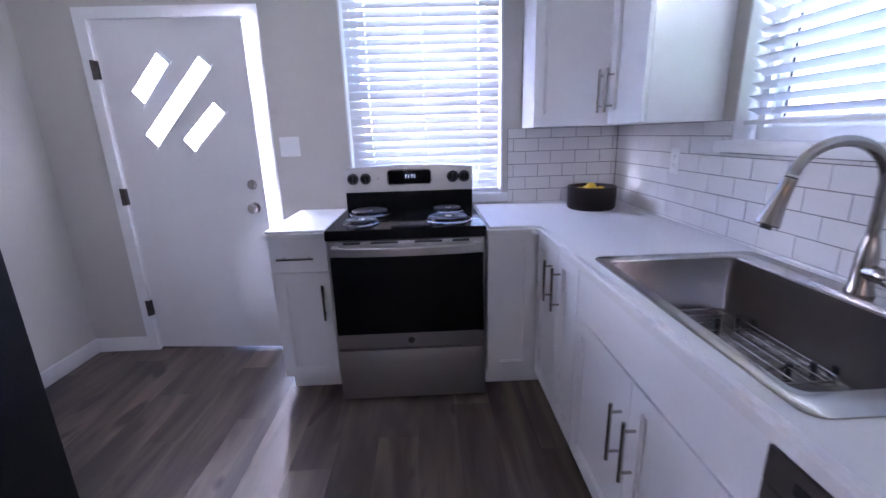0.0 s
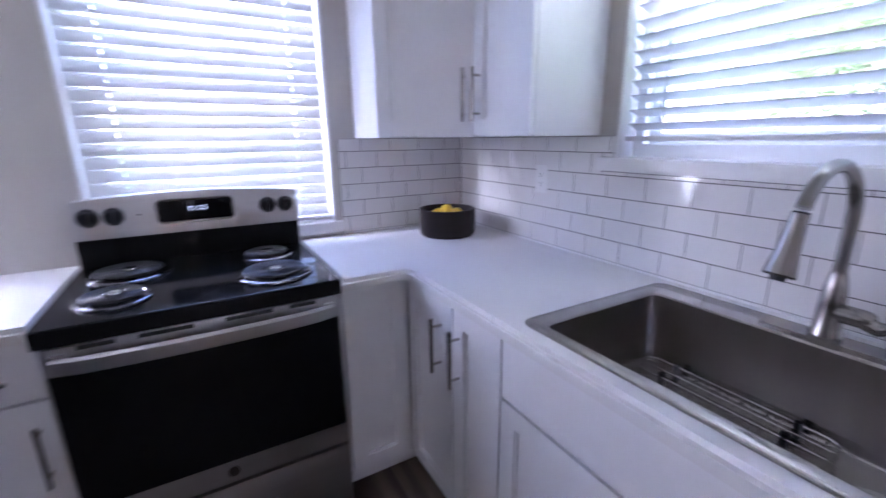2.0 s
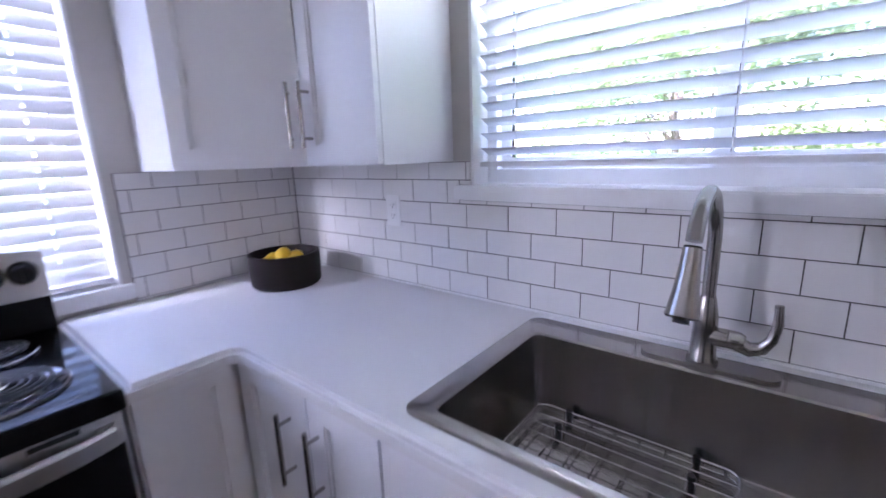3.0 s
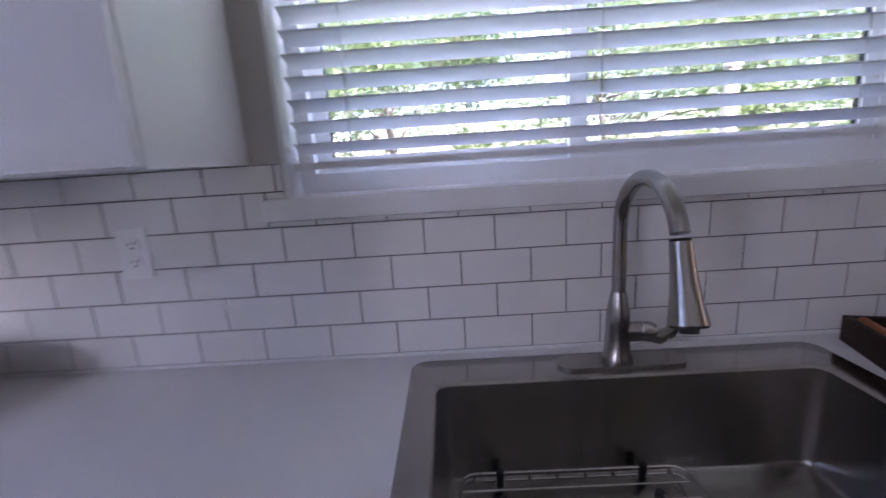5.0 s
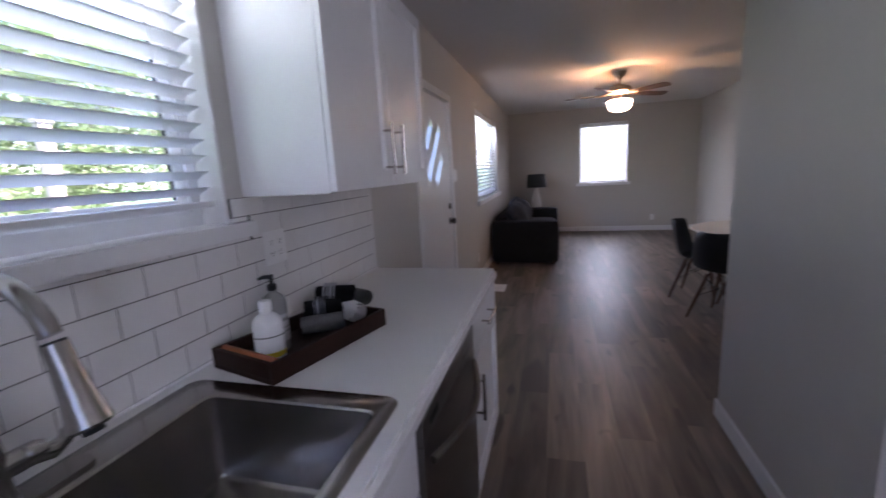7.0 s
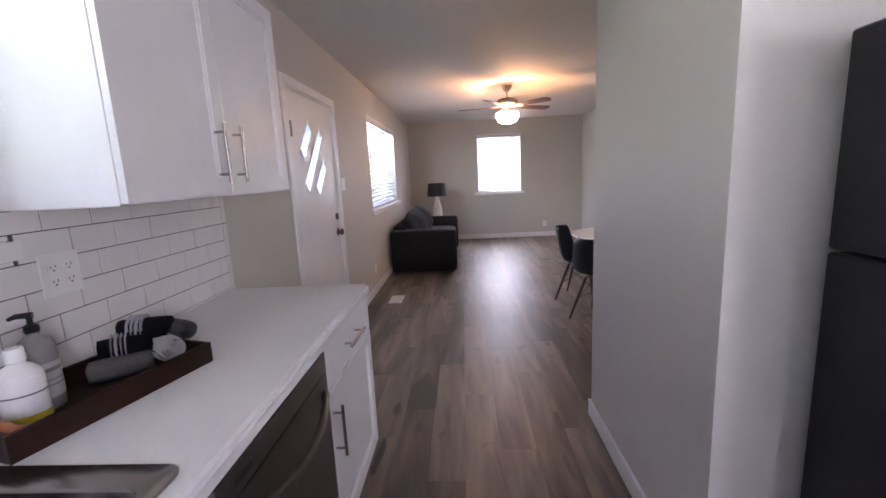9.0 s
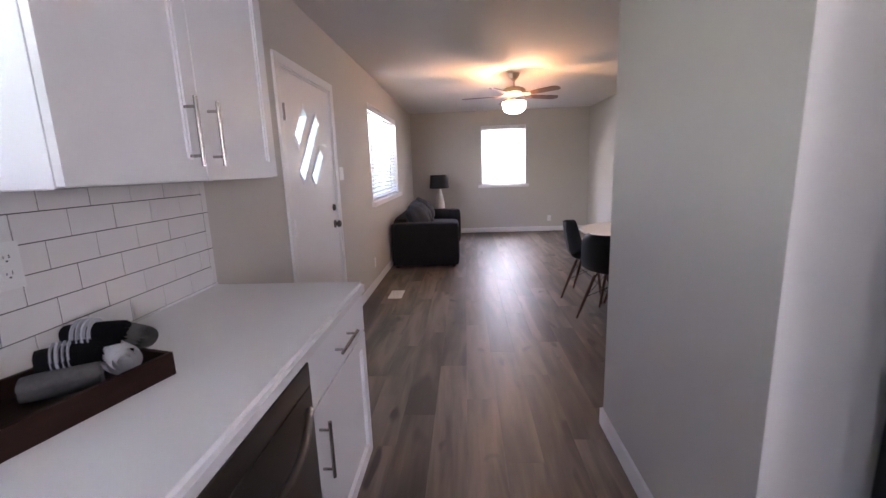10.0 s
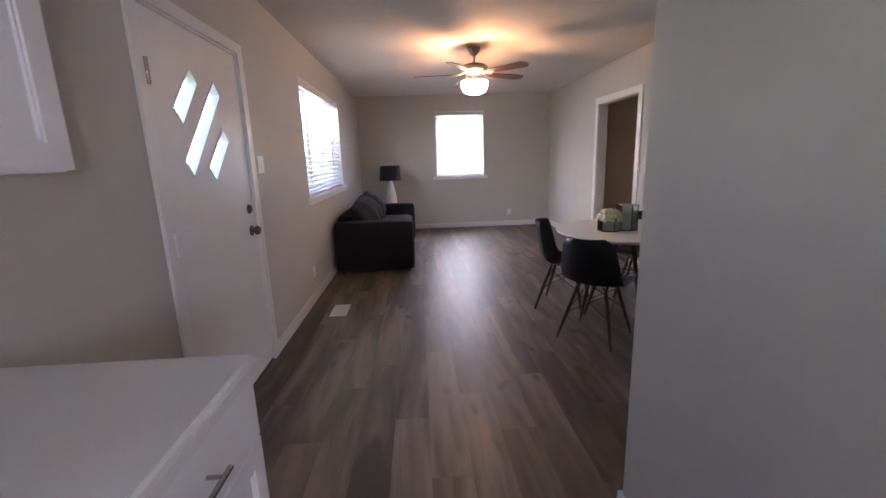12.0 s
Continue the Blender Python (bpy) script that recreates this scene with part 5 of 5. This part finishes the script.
def shell_chair():
    """Moulded shell chair about its base; it faces +y."""
    q = thing("dining_chair", (0, 0, 0), "dark grey moulded shell chair with walnut dowel legs", "chair", "chairs round the table", local=True)
    prof = [(0.235, 0.425, 0.195), (0.20, 0.438, 0.222), (0.12, 0.432, 0.232), (0.02, 0.422, 0.235), (-0.08, 0.420, 0.232), (-0.150, 0.440, 0.228), (-0.190, 0.490, 0.224),
            (-0.212, 0.560, 0.218), (-0.230, 0.640, 0.208), (-0.247, 0.720, 0.192), (-0.258, 0.764, 0.168), (-0.265, 0.792, 0.120)]
    bm = bmesh.new()
    rows = []
    for i, (y, z, hw) in enumerate(prof):
        row = []
        for j in range(13):
            s_ = j / 6 - 1
            seat = max(0.0, 1 - i / 6)
            back = min(1.0, i / 7)
            row.append(bm.verts.new((s_ * hw, y + 0.075 * back * abs(s_) ** 2.4, z + 0.055 * seat * (0.4 + 0.6 * min(1, i / 2)) * abs(s_) ** 3 + 0.03 * (1 - abs(2 * min(1, max(0, (i - 4) / 4)) - 1)) * abs(s_) ** 3)))
        rows.append(row)
    for a, b in zip(rows, rows[1:]):
        for j in range(12):
            bm.faces.new((a[j], a[j + 1], b[j + 1], b[j]))
    bmesh.ops.solidify(bm, geom=bm.faces[:], thickness=0.007)
    part("shell", bm, SHELL, q)
    feet = {}
    for sx in (-1, 1):
        for sy in (-1, 1):
            p0, p1 = Vector((sx * 0.105, sy * 0.105 + 0.02, 0.400)), Vector((sx * 0.205, sy * 0.205, 0.0))
            feet[sx, sy] = (p0, p1)
            part("leg", tube([p0, p0.lerp(p1, 0.5), p1], [0.014, 0.0145, 0.009], 12), WALNUT, q)
            part("leg_bracket", tube([p0 + Vector((0, 0, -0.03)), p0 + Vector((-sx * 0.02, 0, 0.018))], 0.006, 8), WIRE, q)
    for a, b in (((-1, -1), (1, -1)), ((-1, 1), (1, 1)), ((-1, -1), (-1, 1)), ((1, -1), (1, 1))):
        part("wire_brace", tube([feet[a][0].lerp(feet[a][1], 0.1), feet[b][0].lerp(feet[b][1], 0.5)], 0.003, 6), WIRE, q)
        part("wire_brace", tube([feet[a][0].lerp(feet[a][1], 0.5), feet[b][0].lerp(feet[b][1], 0.1)], 0.003, 6), WIRE, q)
    return q


def facing(x, y, spin=0):
    return pose(x, y, 0, 0, 0, math.degrees(math.atan2(TY - y, TX - x)) - 90 + spin)


chair = shell_chair()
chair.matrix_basis = facing(-2.385, -5.34)
for x, y, spin in ((-2.37, -6.01, 0), (-3.20, -6.17, 4), (-3.19, -5.36, -3)):
    copy_thing(chair, facing(x, y, spin))


def prism_vase(at, r, h, sides, label):
    q = thing("glass_terrarium", at, label, "vase", "glass terrariums on the table")
    x, y, z = at
    ring = [(x + r * math.cos(2 * math.pi * (k + 0.5) / sides), y + r * math.sin(2 * math.pi * (k + 0.5) / sides)) for k in range(sides)]
    for k in range(sides):
        (ax, ay), (bx, by) = ring[k], ring[(k + 1) % sides]
        nx, ny = (ax + bx) / 2 - x, (ay + by) / 2 - y
        bm = bmesh.new()
        vs = [bm.verts.new(c) for c in ((ax, ay, z + 0.004), (bx, by, z + 0.004), (bx, by, z + h), (ax, ay, z + h))]
        bm.faces.new(vs)
        bmesh.ops.solidify(bm, geom=bm.faces[:], thickness=0.002)
        part("pane", bm, MINTGLASS, q)
        part("edge_bar", tube([(ax, ay, z), (ax, ay, z + h)], 0.004, 6), WIRE, q)
        part("base_bar", tube([(ax, ay, z + 0.004), (bx, by, z + 0.004)], 0.004, 6), WIRE, q)
    part("base_plate", slab(ring, [], 0.003, on_z(z)), WIRE, q)
    return q


prism_vase((-2.63, -5.70, 0.742), 0.088, 0.085, 6, "low pale glass terrarium with dark metal edges")
prism_vase((-2.785, -5.72, 0.742), 0.080, 0.205, 6, "tall pale green glass lantern with dark metal edges")
bm = bmesh.new()
rng = random.Random(8)
for k in range(110):
    a, e, rr = rng.uniform(0, 2 * math.pi), rng.uniform(-0.1, 1.5), 0.086
    c = Vector((-2.63 + rr * math.cos(a) * math.cos(e), -5.70 + rr * math.sin(a) * math.cos(e), 0.842 + rr * 0.70 * math.sin(e)))
    pet = bmesh.new()
    bmesh.ops.create_icosphere(pet, subdivisions=1, radius=0.027)
    turned(pet, Matrix.Translation(c) @ Euler((rng.uniform(0, 6), rng.uniform(0, 6), 0)).to_matrix().to_4x4() @ Matrix.Diagonal((1, 1, 0.4, 1)))
    join(bm, pet)
tube([(-2.63, -5.70, 0.750), (-2.63, -5.70, 0.85)], 0.035, 10, bm=bm)
tagged(part("flower_bunch", bm, FLOWER), "cream artificial flowers in the low terrarium", "flowers")

# ---- outdoors ----
def tree(x, y, height, crown_r, crown_z, leaves, seed, label, leaf=0.11):
    g = random.Random(seed)
    q = thing("tree", (x, y, -0.30), label, "tree", "garden trees")
    pts = [Vector((x + 0.10 * math.sin(k * 1.1 + seed), y + 0.10 * math.cos(k * 0.9 + seed), -0.30 + height * 0.75 * k / 6)) for k in range(7)]
    bm = tube(pts, [0.09 * (1 - k / 8) for k in range(7)], 10)
    clumps = []
    for k in range(26):
        a, e = g.uniform(0, 2 * math.pi), g.uniform(-0.5, 1.2)
        rr = crown_r * g.uniform(0.45, 0.95)
        c = Vector((x + rr * math.cos(a) * math.cos(e), y + rr * math.sin(a) * math.cos(e), crown_z + rr * 0.9 * math.sin(e)))
        clumps.append((c, crown_r * g.uniform(0.25, 0.45)))
        st = pts[min(6, 2 + k % 5)]
        tube([st, st.lerp(c, 0.5) + Vector((0, 0, 0.1)), c], [0.022, 0.014, 0.006], 6, bm=bm)
    part("trunk", bm, BARK, q)
    verts, faces = [], []
    for k in range(leaves):
        c, r = clumps[k % len(clumps)]
        d = Vector((g.gauss(0, 1), g.gauss(0, 1), g.gauss(0, 1))).normalized() * r * g.random() ** 0.4
        s_ = leaf * g.uniform(0.6, 1.3)
        m = Euler((g.uniform(-0.9, 0.9), g.uniform(-0.9, 0.9), g.uniform(0, 6.28))).to_matrix()
        i = len(verts)
        for u, v in ((-0.5, 0), (0, -0.26), (0.55, 0), (0, 0.26)):
            verts.append(c + d + m @ Vector((u * s_, v * s_, 0.05 * s_ * (u * u))))
        faces.append((i, i + 1, i + 2, i + 3))
    me = bpy.data.meshes.new("crown")
    me.from_pydata([tuple(v - ORIGIN[q.name]) for v in verts], [], faces)
    me.materials.append(LEAF)
    ob = new("crown", me)
    ob.parent = q
    return q


tree(6.2, -0.4, 4.6, 2.2, 2.3, 14000, 1, "leafy green garden tree beyond the sink window")
tree(7.6, -4.4, 5.0, 2.6, 2.4, 14000, 2, "broad leafy tree in the front yard")
tree(9.4, 3.4, 6.0, 2.8, 2.8, 16000, 3, "leafy tree behind the others")
tree(11.5, -8.6, 7.0, 3.2, 3.2, 15000, 5, "tall leafy tree across the yard")
tree(12.5, -2.0, 6.5, 3.4, 2.8, 18000, 11, "wide leafy tree far across the yard")
tree(7.0, -2.2, 1.2, 1.4, 0.6, 9000, 6, "low leafy shrub on the lawn", 0.09)
tree(5.8, -3.6, 1.1, 1.1, 0.5, 8000, 7, "low leafy shrub beside the yard post", 0.09)
tree(6.6, 1.5, 1.2, 1.3, 0.6, 8000, 9, "low leafy shrub under the tree", 0.09)
tree(7.2, -7.2, 4.2, 2.4, 2.2, 14000, 17, "round leafy tree behind the yard post")
tree(6.2, -5.6, 1.2, 1.4, 0.6, 8000, 19, "low leafy shrub behind the yard post", 0.09)
tree(9.0, -12.5, 5.6, 2.6, 2.4, 8000, 13, "leafy tree at the end of the front yard")
p = thing("yard_post", (3.6, -4.25, -0.30), "weathered wooden post standing on the lawn", "post")
part("post", box(3.55, 3.65, -4.30, -4.20, -0.30, 2.05, 0.006), FENCE, p)
part("post_cap", box(3.535, 3.665, -4.315, -4.185, 2.05, 2.09, 0.008), FENCE, p)

# ---- floor planks ----
PW, PL = 0.182, 1.22
cache = {}


def plank_mesh(w, l):
    key = (round(w, 3), round(l, 3))
    if key not in cache:
        bm = box(-w / 2 + 0.0001, w / 2 - 0.0001, -l / 2 + 0.0001, l / 2 - 0.0001, -0.0055, 0.0)
        bmesh.ops.bevel(bm, geom=[e for e in bm.edges if all(v.co.z > -0.001 for v in e.verts)], offset=0.0004, segments=1, affect="EDGES")
        me = bpy.data.meshes.new("plank")
        bm.to_mesh(me)
        bm.free()
        me.materials.append(PLANK)
        cache[key] = me
    return cache[key]


rng = random.Random(12)
x = 0.0
col = 0
while x > XW_L + 0.001:
    w = min(PW, x - XW_L)
    xc = x - w / 2
    north = 0.0 if xc > XW_K else -3.73
    y = north
    first = (0.35, 0.95, 0.60, 1.15, 0.22, 0.78)[col % 6] + rng.uniform(-0.06, 0.06)
    while y > YS + 0.01:
        l = min(first if y == north else PL, y - YS)
        if not (xc < -1.95 and -3.60 < y - l / 2 < -2.72):
            piece("plank", plank_mesh(w, l), floor, (xc, y - l / 2, 0.0))
        y -= l
    x -= w
    col += 1

# ---- wall tiles ----
TW, TT, GJ = 0.1545, 0.0775, 0.0028
tile_cache = {}


def tile_mesh(w, h, along_x):
    key = (round(w, 3), round(h, 3), along_x)
    if key not in tile_cache:
        a, b = w / 2 - GJ / 2, h / 2 - GJ / 2
        bm = box(-a, a, -0.0045, 0.0035, -b, b) if along_x else box(-0.0045, 0.0035, -a, a, -b, b)
        room = [e for e in bm.edges if all((v.co.y if along_x else v.co.x) < -0.004 for v in e.verts)]
        bmesh.ops.bevel(bm, geom=room, offset=0.0012, segments=2, affect="EDGES")
        me = bpy.data.meshes.new("tile")
        bm.to_mesh(me)
        bm.free()
        me.materials.append(TILE)
        smooth(me, 50)
        tile_cache[key] = me
    return tile_cache[key]


def tile_field(parent, u_lo, u_hi, z_lo, z_hi, shift, along_x, cut=None):
    """Running bond from z_lo up; cut: (u, u, z) above which a stretch stays free, then the jambs (u, u) above the stool."""
    g = random.Random(3)
    row, z = 0, z_lo
    while z < z_hi - 0.012:
        h = min(TT, z_hi - z)
        base = shift + (TW / 2 if row % 2 else 0.0)
        k0 = math.floor((u_lo - base) / TW)
        u = base + k0 * TW
        while u < u_hi - 0.004:
            a, b, top = max(u, u_lo), min(u + TW, u_hi), z + h
            spans = [(a, b, top)]
            if cut and z > cut[2] + 0.05:
                spans = [(a, min(b, cut[3]), top)] if a < cut[3] else []
                if b > cut[4]:
                    spans.append((max(a, cut[4]), b, top))
            elif cut and top > cut[2]:
                spans = []
                if a < cut[0]:
                    spans.append((a, min(b, cut[0]), top))
                if b > cut[1]:
                    spans.append((max(a, cut[1]), b, top))
                if z < cut[2] - 0.012 and b > cut[0] and a < cut[1]:
                    spans.append((max(a, cut[0]), min(b, cut[1]), cut[2]))
            for p0, p1, t1 in spans:
                if p1 - p0 > 0.010:
                    uc, zc, j = (p0 + p1) / 2, (z + t1) / 2, g.uniform(-0.0005, 0.0005)
                    piece("tile", tile_mesh(p1 - p0, t1 - z, along_x), parent, (uc, -0.0045 + j, zc) if along_x else (-0.0045 + j, uc, zc))
            u += TW
        z += TT
        row += 1


splash = thing("backsplash_east", (-0.003, -1.70, 0.914), "white glazed subway tile backsplash along the sink wall", "backsplash", kind="structure")
part("grout_bed", slab([(-3.395, 0.916), (-0.0095, 0.916), (-0.0095, 1.368), (-0.996, 1.368), (-0.996, 1.2985), (-0.958, 1.2985), (-0.958, 1.2495), (-2.442, 1.2495), (-2.442, 1.2985), (-2.374, 1.2985), (-2.374, 1.368), (-3.395, 1.368)], [], -0.0065, on_x(-0.0002)), GROUT, splash)
# tiles stop short of the sill; the bare dark grout stands for its shadow
tile_field(splash, -3.362, -0.0095, 0.9225, 1.368, -1.525, False, (-2.443, -0.957, 1.2462, -2.3695, -1.0005))
tile_field(splash, -1.0005, -0.9585, 1.2955, 1.3100, -1.525, False)
tile_field(splash, -2.4415, -2.3695, 1.2955, 1.3100, -1.525, False)
z = 0.9225
while z < 1.36:
    h = min(0.155, 1.368 - z)
    piece("edge_tile", tile_mesh(0.032, h, False), splash, (-0.0045, -3.3785, z + h / 2))
    z += h
part("caulk_bead", box(-0.0105, -0.0005, -3.395, -0.0115, 0.9145, 0.9222, 0.002), TRIM, splash)
splash_n = thing("backsplash_north", (-0.35, -0.003, 0.914), "white glazed subway tile backsplash behind the corner", "backsplash", kind="structure")
part("grout_bed", slab(rect(-0.690, -0.0002, 0.916, 1.368), [], -0.0065, on_y(-0.0002)), GROUT, splash_n)
tile_field(splash_n, -0.690, -0.0095, 0.9225, 1.368, -0.655, True)
part("caulk_bead", box(-0.690, -0.0115, -0.0105, -0.0005, 0.9145, 0.9222, 0.002), TRIM, splash_n)
